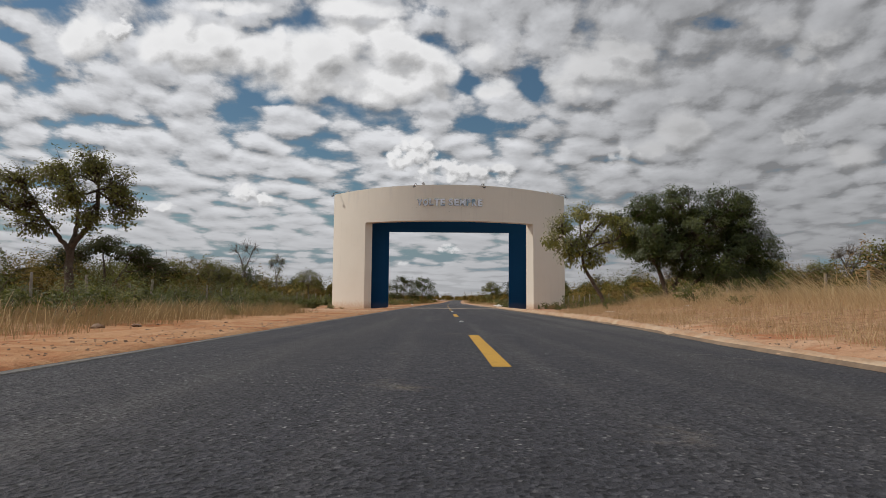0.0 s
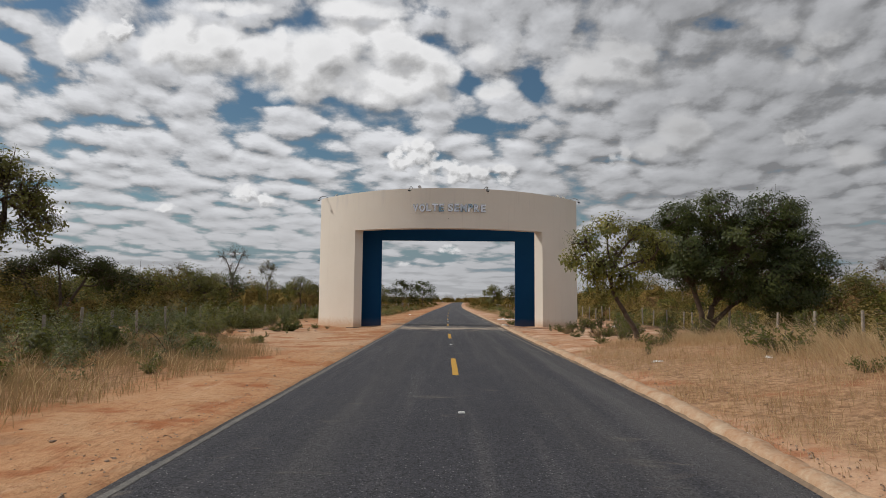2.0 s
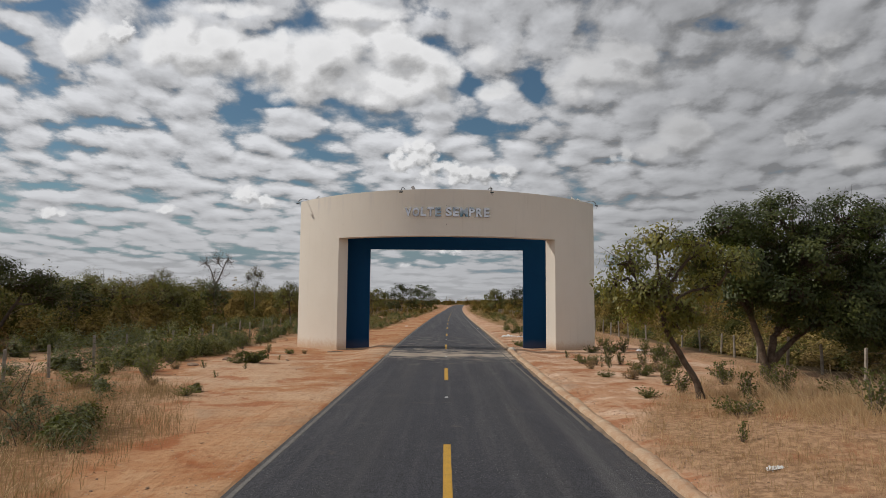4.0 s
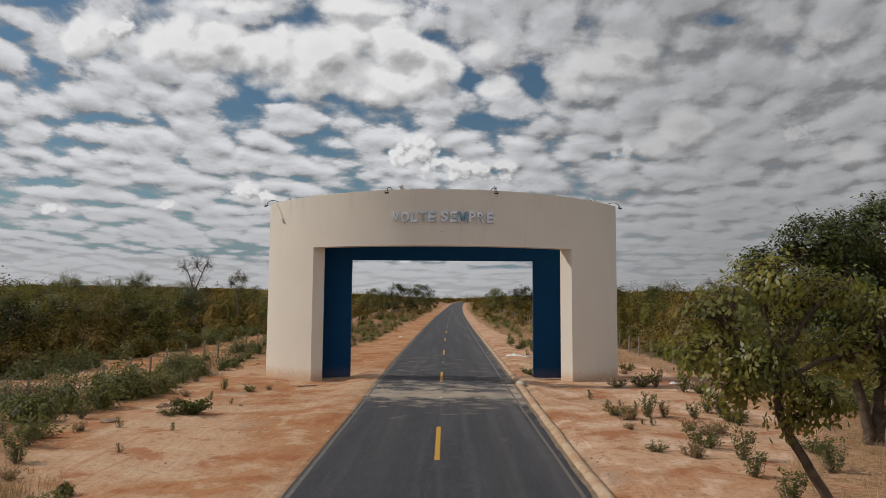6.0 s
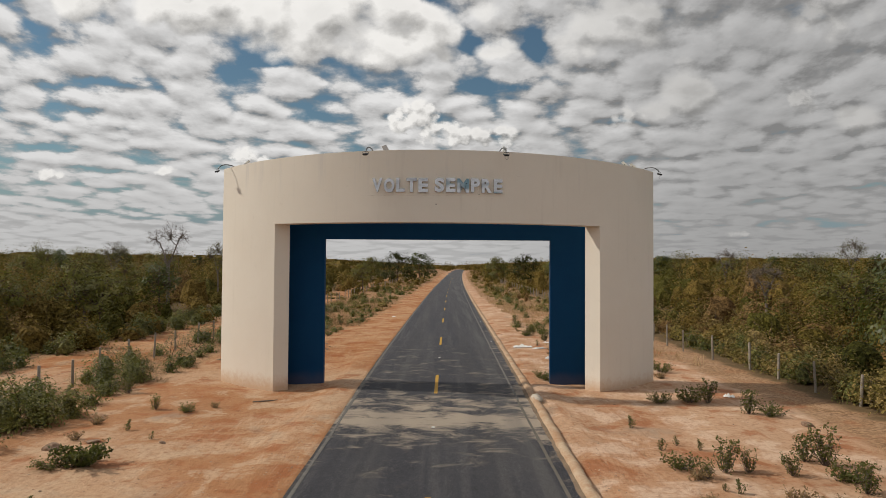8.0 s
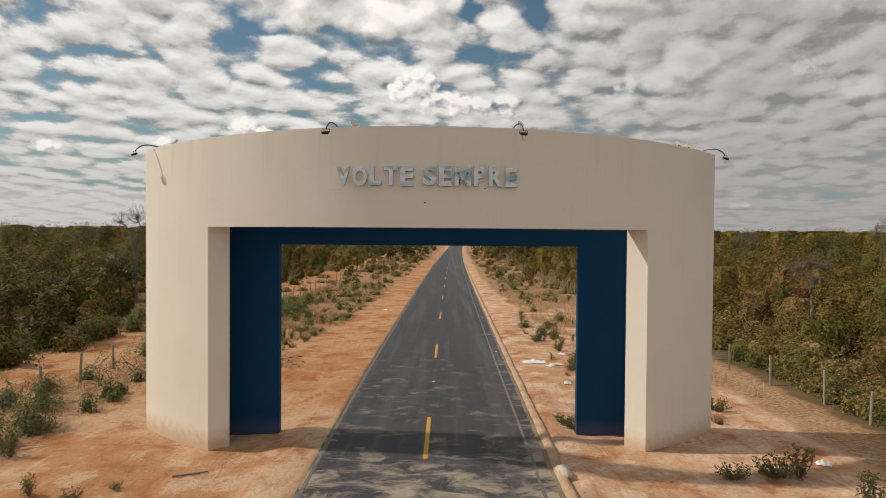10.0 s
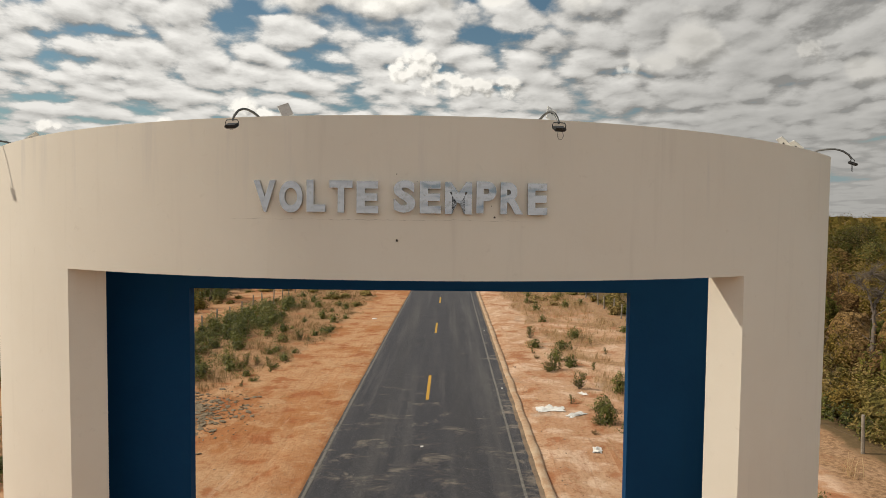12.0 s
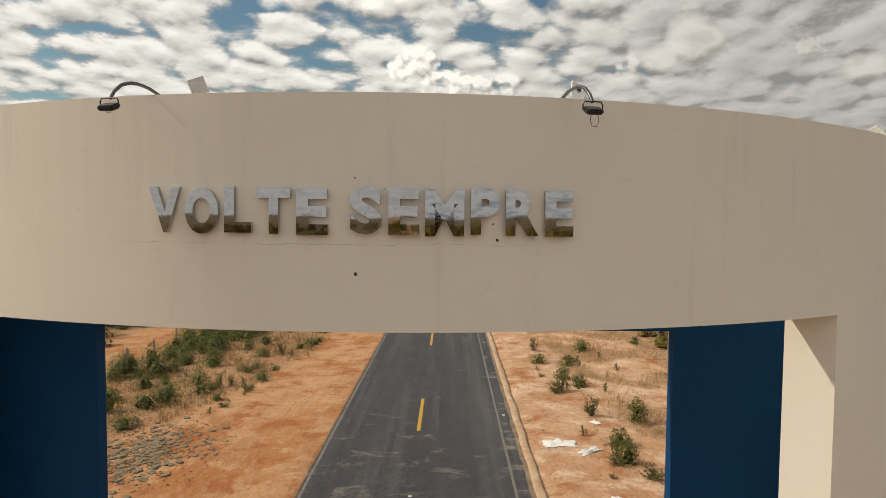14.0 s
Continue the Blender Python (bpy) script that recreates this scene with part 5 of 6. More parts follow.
    blades(scatter(900, 4.3, 9.5, 2, 30, -0.1, 0.6, 0.2), 16, 0.34, 0.10, 0.007, "dry_tufts", GOLD_GRASS, "short fuzzy tufts of dry grass on the sand")
    blades(scatter(500, -9.5, -5.6, 9, 30, -0.1, 0.6, 0.0), 12, 0.22, 0.10, 0.007, "dry_tufts", BROWN_GRASS, "short fuzzy tufts of dry grass on the sand")
    blades(scatter(2200, 4.2, 12.6, 5, 60, 0.08, 0.9), 9, 0.50, 0.09, 0.020, "far_grass", GOLD_GRASS, "dry grass beyond the gate")
    blades(scatter(1900, -14, -4.8, 13, 60, 0.15, 0.9), 9, 0.42, 0.09, 0.020, "far_grass", BROWN_GRASS, "dry grass beyond the gate")
    blades(scatter(3200, 4.4, 22, 60, 300, 0.08, 1.1, 1.0), 7, 0.55, 0.2, 0.035, "distant_grass", GOLD_GRASS, "dry grass along the distant road")
    blades(scatter(3200, -14, 6, 60, 300, 0.1, 1.1, 1.0), 7, 0.5, 0.2, 0.035, "distant_grass", BROWN_GRASS, "dry grass along the distant road")


# ---- trees ----
def bend(rng, a, b, sag, n=6):
    t = np.linspace(0, 1, n)[:, None]
    off = rng.normal(0, sag, 3) * np.linalg.norm(b - a)
    return a * (1 - t) + b * t + np.sin(np.pi * t) * off + rng.normal(0, sag * 0.25, (n, 3)) * np.linalg.norm(b - a) * np.sin(np.pi * t)


def build_tree(name, x, y, label, leaf, seed, trunks, lobes, clumps, per_clump, leaf_len, leaf_w, clump_r=0.42, hang=0.5, bark=None, limb_r=0.07, twig_r=0.012, shell=0.55):
    """A tree from its trunk lines and the rounded masses of its crown. All lines start at the foot of the tree."""
    rng = np.random.default_rng(seed)
    ob = thing(name, x, y, float(land(x, y)) - 0.05)
    tagged(ob, label, "tree")
    wood = Heap()
    heads = []
    for line, r0, r1 in trunks:
        pts = np.array(line, float)
        t = np.linspace(0, 1, len(pts))
        tt = np.linspace(0, 1, 12)
        p = np.stack([np.interp(tt, t, pts[:, i]) for i in range(3)], -1)
        p[1:-1] += rng.normal(0, r0 * 0.16, (10, 3))
        rad = r0 + (r1 - r0) * tt + r0 * 0.55 * np.exp(-tt * 14)
        v, f = tube(p, rad, 9)
        wood.add(v, f)
        heads.append((p, rad))
    centres, faces = [], []
    for cx, cy, cz, rx, ry, rz, share in lobes:
        c = np.array([cx, cy, cz])
        p, rad = heads[int(np.argmin([np.linalg.norm(h[0][-1] - c) for h in heads]))]
        start = p[-1] if rng.random() < 0.6 else p[int(rng.integers(7, 12))]
        limb = bend(rng, start, c + rng.normal(0, 0.12, 3) * np.array([rx, ry, rz]), 0.10, 7)
        v, f = tube(limb, np.linspace(limb_r, limb_r * 0.4, 7), 6)
        wood.add(v, f)
        n = max(3, int(clumps * share))
        d = unit(rng.normal(size=(n, 3)) + np.array([0, 0, 0.15]))
        q = c + d * np.array([rx, ry, rz]) * (rng.uniform(shell, 1.0, (n, 1)))
        for e in q:
            s = limb[int(rng.integers(3, 7))]
            tw = bend(rng, s, e, 0.10, 4)
            v, f = tube(tw, np.array([2.6, 1.7, 1.1, 0.5]) * twig_r, 3)
            wood.add(v, f)
            for _ in range(2 if clumps > 140 else 1):
                e2 = e + rng.normal(0, clump_r * 0.42, 3)
                v, f = tube(np.stack([tw[2], (tw[2] + e2) / 2 + rng.normal(0, 0.03, 3), e2]), np.array([1.1, 0.8, 0.4]) * twig_r, 3)
                wood.add(v, f)
        centres.append(q)
        faces.append(d)
    wood.make("trunk", bark or BARK, ob, "rough grey-brown trunk and limbs", True)
    if per_clump:
        q, d = np.concatenate(centres), np.concatenate(faces)
        k = np.repeat(np.arange(len(q)), per_clump)
        off = unit(rng.normal(size=(len(k), 3))) * clump_r * rng.uniform(0.2, 1.0, (len(k), 1)) ** 0.6
        off[:, 2] *= 0.72
        p = q[k] + off * rng.uniform(0.7, 1.25, (len(q), 1))[k]
        cards = leaf_cards(rng, p, leaf_len, leaf_w, hang, unit(d[k] + np.array([0, 0, 0.6])))
        v = (p[:, None] + cards).reshape(-1, 3)
        obj_np("crown", v, quads_of(len(p)), leaf, ob, "leaves in clumps with gaps between")
    return ob


def build_trees():
    # spreading roadside tree with a full open crown
    build_tree("roadside_tree", -14.5, -25.0, "open-crowned roadside tree with thin olive leaves and a dark forked trunk", OLIVE, 31,
               [([(0, 0, 0), (0.05, 0, 1.0), (-0.05, 0.1, 1.9), (0.0, 0.1, 2.6)], 0.19, 0.12), ([(0.0, 0.1, 2.2), (-0.6, 0.2, 2.9), (-1.2, 0.2, 3.6)], 0.10, 0.06),
                ([(0.0, 0.1, 2.5), (0.6, -0.1, 3.1), (1.0, 0, 3.9), (0.9, 0, 4.6)], 0.10, 0.06), ([(0.0, 0.1, 2.5), (0.0, 0.4, 3.4), (-0.1, 0.5, 4.4)], 0.09, 0.05)],
               [(-1.9, 0.1, 4.0, 1.1, 1.2, 0.9, 0.14), (-0.8, 0.3, 5.3, 1.1, 1.2, 0.9, 0.18), (0.6, 0.2, 5.5, 1.0, 1.1, 0.85, 0.18), (1.6, 0.1, 4.7, 0.9, 1.0, 0.8, 0.16), (2.0, 0, 3.8, 0.7, 0.8, 0.65, 0.10),
                (-2.3, 0.2, 5.1, 0.9, 1.0, 0.6, 0.10), (0.2, -0.7, 4.3, 1.1, 0.8, 0.7, 0.14), (-1.2, -0.5, 3.2, 0.9, 0.8, 0.45, 0.08), (0.9, -0.4, 3.5, 0.8, 0.7, 0.5, 0.09), (-2.9, 0.1, 4.4, 0.7, 0.9, 0.6, 0.08)],
               330, 27, 0.120, 0.074, 0.38, 0.5, None, 0.055, 0.010, 0.25)
    # leaning young tree with large yellowing leaves
    build_tree("leaning_tree", 6.45, -21.9, "slender leaning tree with large yellowing leaves and bare grey twigs", PALE_LEAF, 32,
               [([(0, 0, 0), (-0.12, 0.0, 0.5), (-0.45, 0, 1.05), (-0.82, 0, 1.65), (-0.92, 0, 2.05), (-0.85, 0, 2.75)], 0.088, 0.058), ([(-0.87, 0, 2.5), (-0.6, 0.1, 3.1), (-0.2, 0.1, 3.6), (0.1, 0.1, 3.9)], 0.055, 0.028),
                ([(-0.9, 0, 2.2), (-1.3, -0.1, 2.6), (-1.8, 0, 3.1)], 0.05, 0.026), ([(-0.9, 0, 2.4), (-0.3, -0.1, 2.75), (0.5, -0.1, 2.95)], 0.045, 0.022), ([(-0.86, 0, 2.6), (-1.0, 0.1, 3.2), (-1.0, 0.1, 3.9)], 0.045, 0.022)],
               [(-0.9, 0, 4.05, 0.7, 0.8, 0.42, 0.16), (-1.8, -0.1, 3.5, 0.65, 0.8, 0.5, 0.16), (0.1, 0.1, 3.9, 0.75, 0.8, 0.42, 0.14), (-1.3, -0.3, 2.75, 0.7, 0.7, 0.5, 0.16), (-2.2, 0, 2.9, 0.42, 0.6, 0.42, 0.08),
                (0.3, 0.1, 2.9, 0.65, 0.7, 0.55, 0.12), (-0.5, -0.4, 2.25, 0.65, 0.5, 0.35, 0.12), (0.8, -0.1, 3.5, 0.5, 0.7, 0.45, 0.1), (-1.4, 0.3, 2.2, 0.5, 0.5, 0.35, 0.07), (-0.6, 0.5, 3.2, 0.8, 0.6, 0.6, 0.1), (-0.75, -0.2, 1.95, 0.5, 0.4, 0.28, 0.06), (-1.7, -0.2, 2.4, 0.5, 0.5, 0.4, 0.07)],
               200, 22, 0.130, 0.066, 0.32, 1.5, BARK, 0.036, 0.0075, 0.35)
    # broad dark tree with dense glossy leaves
    build_tree("broad_tree", 11.75, -14.75, "broad dense tree with dark glossy leaves and a forked trunk", MANGO, 33,
               [([(-0.1, 0, 0), (-0.12, 0, 0.5), (-0.3, 0, 1.3), (-0.6, 0, 2.3), (-0.9, 0, 3.0)], 0.15, 0.09), ([(0.1, 0, 0), (0.14, 0.05, 0.6), (0.35, 0.1, 1.5), (1.0, 0, 2.8)], 0.17, 0.10), ([(0.15, 0.0, 0.5), (1.1, 0.1, 1.4), (2.4, 0, 2.3), (3.2, 0, 3.0)], 0.11, 0.06)],
               [(-1.1, 0, 5.5, 1.0, 1.3, 0.8, 0.12), (0.5, 0, 5.7, 1.3, 1.5, 1.05, 0.14), (3.2, 0.1, 5.8, 1.3, 1.4, 1.1, 0.13), (4.1, 0, 5.2, 0.7, 1.0, 1.2, 0.07), (3.9, 0, 4.0, 1.5, 1.6, 1.1, 0.13), (4.9, 0, 3.2, 1.1, 1.4, 1.1, 0.1),
                (1.6, -0.6, 4.4, 1.6, 1.4, 1.1, 0.14), (-0.9, -0.4, 4.1, 1.2, 1.3, 1.0, 0.12), (-1.1, -0.2, 3.0, 1.0, 1.1, 0.9, 0.08), (2.9, -0.5, 2.8, 1.5, 1.3, 1.0, 0.11), (0.5, -0.7, 3.1, 1.4, 1.1, 0.8, 0.10), (4.3, -0.1, 2.0, 1.0, 1.2, 0.7, 0.07), (2.2, -0.8, 2.0, 1.1, 1.0, 0.6, 0.07), (3.4, -0.5, 1.5, 1.0, 0.9, 0.5, 0.05), (0.0, 0.8, 3.8, 1.8, 1.0, 1.2, 0.08), (2.6, 0.9, 3.6, 2.0, 1.0, 1.5, 0.09), (0.9, -0.4, 2.1, 0.8, 0.7, 0.35, 0.04), (-2.5, 0.2, 4.6, 0.8, 1.0, 0.75, 0.07), (-1.9, 0.8, 3.7, 0.9, 1.0, 0.7, 0.06), (-0.8, 3.1, 3.7, 1.0, 1.1, 1.0, 0.08), (1.3, 2.9, 4.4, 1.4, 1.3, 1.2, 0.09), (3.4, 2.6, 4.4, 1.4, 1.3, 1.3, 0.08)],
               430, 78, 0.135, 0.072, 0.48, 0.9, None, 0.07, 0.012, 0.68)
    # umbrella-shaped dark tree beyond the left fence
    build_tree("umbrella_tree", -24.0, -5.0, "dark flat-crowned tree with several crooked stems", DARK_TREE, 34,
               [([(0, 0, 0), (-0.7, 0, 1.2), (-1.8, 0, 2.6)], 0.14, 0.08), ([(0.1, 0, 0), (0.6, 0, 1.3), (1.6, 0, 2.8)], 0.13, 0.07), ([(0, 0.1, 0), (0.1, 0.2, 1.5), (0, 0.1, 3.0)], 0.12, 0.07)],
               [(-2.2, 0, 3.6, 1.5, 1.5, 0.7, 0.25), (0, 0, 4.3, 1.7, 1.7, 0.7, 0.27), (2.0, 0, 3.7, 1.5, 1.5, 0.7, 0.25), (3.2, 0, 2.9, 1.0, 1.0, 0.6, 0.12), (-3.3, 0, 2.9, 1.0, 1.0, 0.6, 0.11)],
               230, 26, 0.17, 0.10, 0.42, 0.5, None, 0.06, 0.013)
    # bare trees that stand out of the scrub
    for x, y, h, s, seed in ((-27.9, 38.5, 9.4, 1.05, 41), (-25.0, 44.5, 7.6, 0.55, 42), (-41.6, 54.0, 8.0, 0.95, 43), (51.5, 54.0, 9.0, 0.9, 44), (40.0, 64.0, 8.0, 0.8, 45), (24.5, 22.0, 5.4, 0.7, 46), (31.0, 0.0, 5.6, 0.8, 47)):
        build_tree("bare_tree", x, y, "leafless grey tree that rises above the scrub", OLIVE, seed,
                   [([(0, 0, 0), (0.05, 0, h * 0.3), (0, 0, h * 0.55)], 0.16 * s + 0.04, 0.09 * s), ([(0, 0, h * 0.45), (-0.5 * s, 0, h * 0.65), (-0.9 * s, 0, h * 0.75)], 0.08 * s, 0.045 * s), ([(0, 0, h * 0.5), (0.6 * s, 0, h * 0.66), (1.0 * s, 0, h * 0.78)], 0.08 * s, 0.045 * s)],
                   [(0, 0, h * 0.85, 1.4 * s, 1.3 * s, h * 0.14, 0.3), (-1.3 * s, 0, h * 0.78, 1.0 * s, 1.0 * s, h * 0.13, 0.25), (1.3 * s, 0, h * 0.8, 1.0 * s, 1.0 * s, h * 0.13, 0.25), (0.2, 0, h * 0.66, 1.6 * s, 1.5 * s, h * 0.1, 0.2)],
                   190, {42: 7, 43: 5, 44: 5}.get(seed, 0), 0.12, 0.07, 0.40, 0.4, TWIG, 0.04 * s + 0.008, 0.008)
    # trees with crowns above the scrub
    rng = np.random.default_rng(17)
    more = [(-59.0, 67.0, 8.4, 3.4, OLIVE)]
    while len(more) < 38:
        y = rng.uniform(8, 210)
        side = -1 if rng.random() < 0.5 else 1
        x = side * rng.uniform(24 if side < 0 else 20, 30 + 0.55 * y) + float(road_mid(y))
        more.append((x, y, rng.uniform(3.8, 5.2) * (1 + 0.6 * float(smooth01((y - 10) / 90))), rng.uniform(3.0, 5.2), (OLIVE, DARK_TREE, OLIVE, MANGO)[int(rng.integers(4))]))
    for i, (x, y, h, w, leaf) in enumerate((*more, (-27.5, -15.0, 4.6, 4.4, OLIVE), (-23.5, 2.0, 3.9, 3.6, DARK_TREE), (-22.5, 16.0, 4.2, 3.8, OLIVE), (-27.0, 22.0, 4.8, 4.0, DARK_TREE), (-42.0, 30.0, 5.6, 3.0, OLIVE), (-30.0, 14.0, 4.7, 4.2, OLIVE), (-25.0, 30.0, 4.8, 3.6, MANGO), (-19.8, 42.0, 5.2, 3.8, OLIVE), (-33.0, 40.0, 5.0, 4.0, OLIVE),
                                            (-13.0, 150.0, 8.6, 9.0, DARK_TREE), (-7.4, 160.0, 9.0, 8.0, MANGO), (-21.0, 155.0, 7.0, 8.0, OLIVE), (-15.5, 95.0, 5.0, 5.0, OLIVE), (23.0, 155.0, 8.3, 9.0, DARK_TREE), (16.0, 166.0, 7.4, 6.5, OLIVE), (31.0, 150.0, 7.0, 8.0, OLIVE),
                                            (26.0, 10.0, 4.6, 3.4, OLIVE), (32.0, 6.0, 4.4, 3.6, OLIVE), (20.5, -8.0, 3.8, 3.4, OLIVE), (24.0, -14.0, 4.2, 3.0, OLIVE), (40.0, 18.0, 4.7, 3.0, OLIVE), (-47.0, 45.0, 6.0, 3.2, OLIVE), (-38.0, 60.0, 6.6, 4.6, OLIVE), (-52.0, 75.0, 7.4, 5.0, DARK_TREE), (-68.0, 92.0, 8.0, 5.5, OLIVE), (-30.0, 84.0, 6.8, 4.8, DARK_TREE), (42.0, 66.0, 6.6, 4.6, OLIVE), (60.0, 78.0, 7.6, 5.0, DARK_TREE), (33.0, 88.0, 6.8, 4.6, DARK_TREE), (74.0, 98.0, 8.2, 5.5, OLIVE), (52.0, 46.0, 5.8, 3.6, OLIVE))):
        r = w / 2
        build_tree("scrub_tree", x, y, "small rounded tree that stands in the scrub", leaf, 60 + i,
                   [([(0, 0, 0), (0.1, 0, h * 0.25), (0, 0, h * 0.5)], 0.13, 0.08)],
                   [(-r * 0.5, 0, h * 0.66, r * 0.6, r * 0.7, h * 0.17, 0.25), (r * 0.5, 0, h * 0.68, r * 0.6, r * 0.7, h * 0.18, 0.25), (0, 0, h * 0.83, r * 0.7, r * 0.7, h * 0.16, 0.3), (0, -r * 0.3, h * 0.52, r * 0.9, r * 0.8, h * 0.15, 0.2)] + ([(0, -r * 0.4, h * 0.26, r * 1.1, r * 0.8, h * 0.22, 0.35), (-r * 0.8, 0, h * 0.36, r * 0.6, r * 0.7, h * 0.22, 0.2), (r * 0.8, 0, h * 0.36, r * 0.6, r * 0.7, h * 0.22, 0.2)] if y > 100 else []),
                   62, 27, 0.20 if y < 100 else 0.42, 0.12 if y < 100 else 0.26, 0.12 * h, 0.5, None, 0.05, 0.013)


# ---- fences ----
def build_fence(side, y0, y1, label):
    rng = np.random.default_rng(70 + side)
    fence = thing("fence", side * 13, y0, 0)
    tagged(fence, label, "fence")
    forms = []
    for k in range(3):
        h = (1.26, 1.16, 1.32)[k]
        bm = bmesh.new()
        bmesh.ops.create_cone(bm, cap_ends=True, segments=8 if k else 4, radius1=0.06, radius2=0.05, depth=h + 0.3, matrix=Matrix.Translation((0, 0, h / 2 - 0.15)))
        bmesh.ops.bevel(bm, geom=[e for e in bm.edges if e.calc_length() < 0.14], offset=0.012, segments=1, affect="EDGES")
        for v in bm.verts:
            v.co.x += 0.012 * math.sin(v.co.z * 5 + k)
        me = bpy.data.meshes.new("post")
        bm.to_mesh(me)
        bm.free()
        me.materials.append(POST)
        forms.append((me, h))
    tops, y = [], y0
    while y < y1:
        x = -np.interp(y, [-40, -24, -18, -6, 3, 12, 24, 400], [12.6, 12.4, 13.3, 13.8, 14.6, 14.6, 14.4, 14.4]) if side < 0 else np.interp(y, [-40, -20, -3, 4, 10, 400], [13.3, 13.5, 14.9, 14.6, 13.8, 13.8])
        x = float(x + road_mid(y)) + rng.uniform(-0.12, 0.12)
        me, h = forms[int(rng.integers(3))]
        post = new("post", me)
        post.parent = fence
        z = float(land(x, y))
        m = pose(x, y, z - 0.05, rng.uniform(-3, 3), rng.uniform(-3, 3), rng.uniform(0, 90))
        post.matrix_basis = fence.matrix_basis.inverted() @ m
        tops.append((x, y, z, h))
        y += rng.uniform(2.3, 3.0) if y < 60 else rng.uniform(2.8, 3.6)
    for k in (0.35, 0.62, 0.88):
        pts = np.array([(x, y, z + h * k - 0.05) for x, y, z, h in tops]) - np.array([side * 13, y0, 0])
        v, f = tube(pts, [0.0035] * len(pts), 3)
        obj_np("wire", v, f, WIRE, fence, "thin rusty wire")


# ---- small plants, stones and litter ----
def weed_form(seed, n, high, wide, leaf, material, upright=0.6):
    """A small ragged weed: thin stems and leaves along them."""
    rng = np.random.default_rng(seed)
    ob = thing("weed", 0, 0)
    stems, leaves = Heap(), []
    for _ in range(n):
        t = rng.uniform(0, 2 * np.pi)
        tip = np.array([math.cos(t) * wide * rng.uniform(0.2, 1), math.sin(t) * wide * rng.uniform(0.2, 1), high * rng.uniform(0.5, 1.1)])
        line = bend(rng, np.array([0, 0, -0.03]), tip, 0.10, 5)
        v, f = tube(line, [0.006, 0.005, 0.004, 0.003, 0.002], 3)
        stems.add(v, f)
        k = int(rng.integers(12, 20))
        s = rng.uniform(0.25, 1.05, k)
        p = np.stack([np.interp(s, np.linspace(0, 1, 5), line[:, i]) for i in range(3)], -1) + rng.normal(0, 0.025, (k, 3))
        leaves.append(p[:, None] + leaf_cards(rng, p, leaf, leaf * 0.5, -upright))
    stems.make("stem", TWIG, ob)
    v = np.concatenate(leaves).reshape(-1, 3)
    obj_np("leaves", v, quads_of(len(v) // 4), material, ob)
    return ob


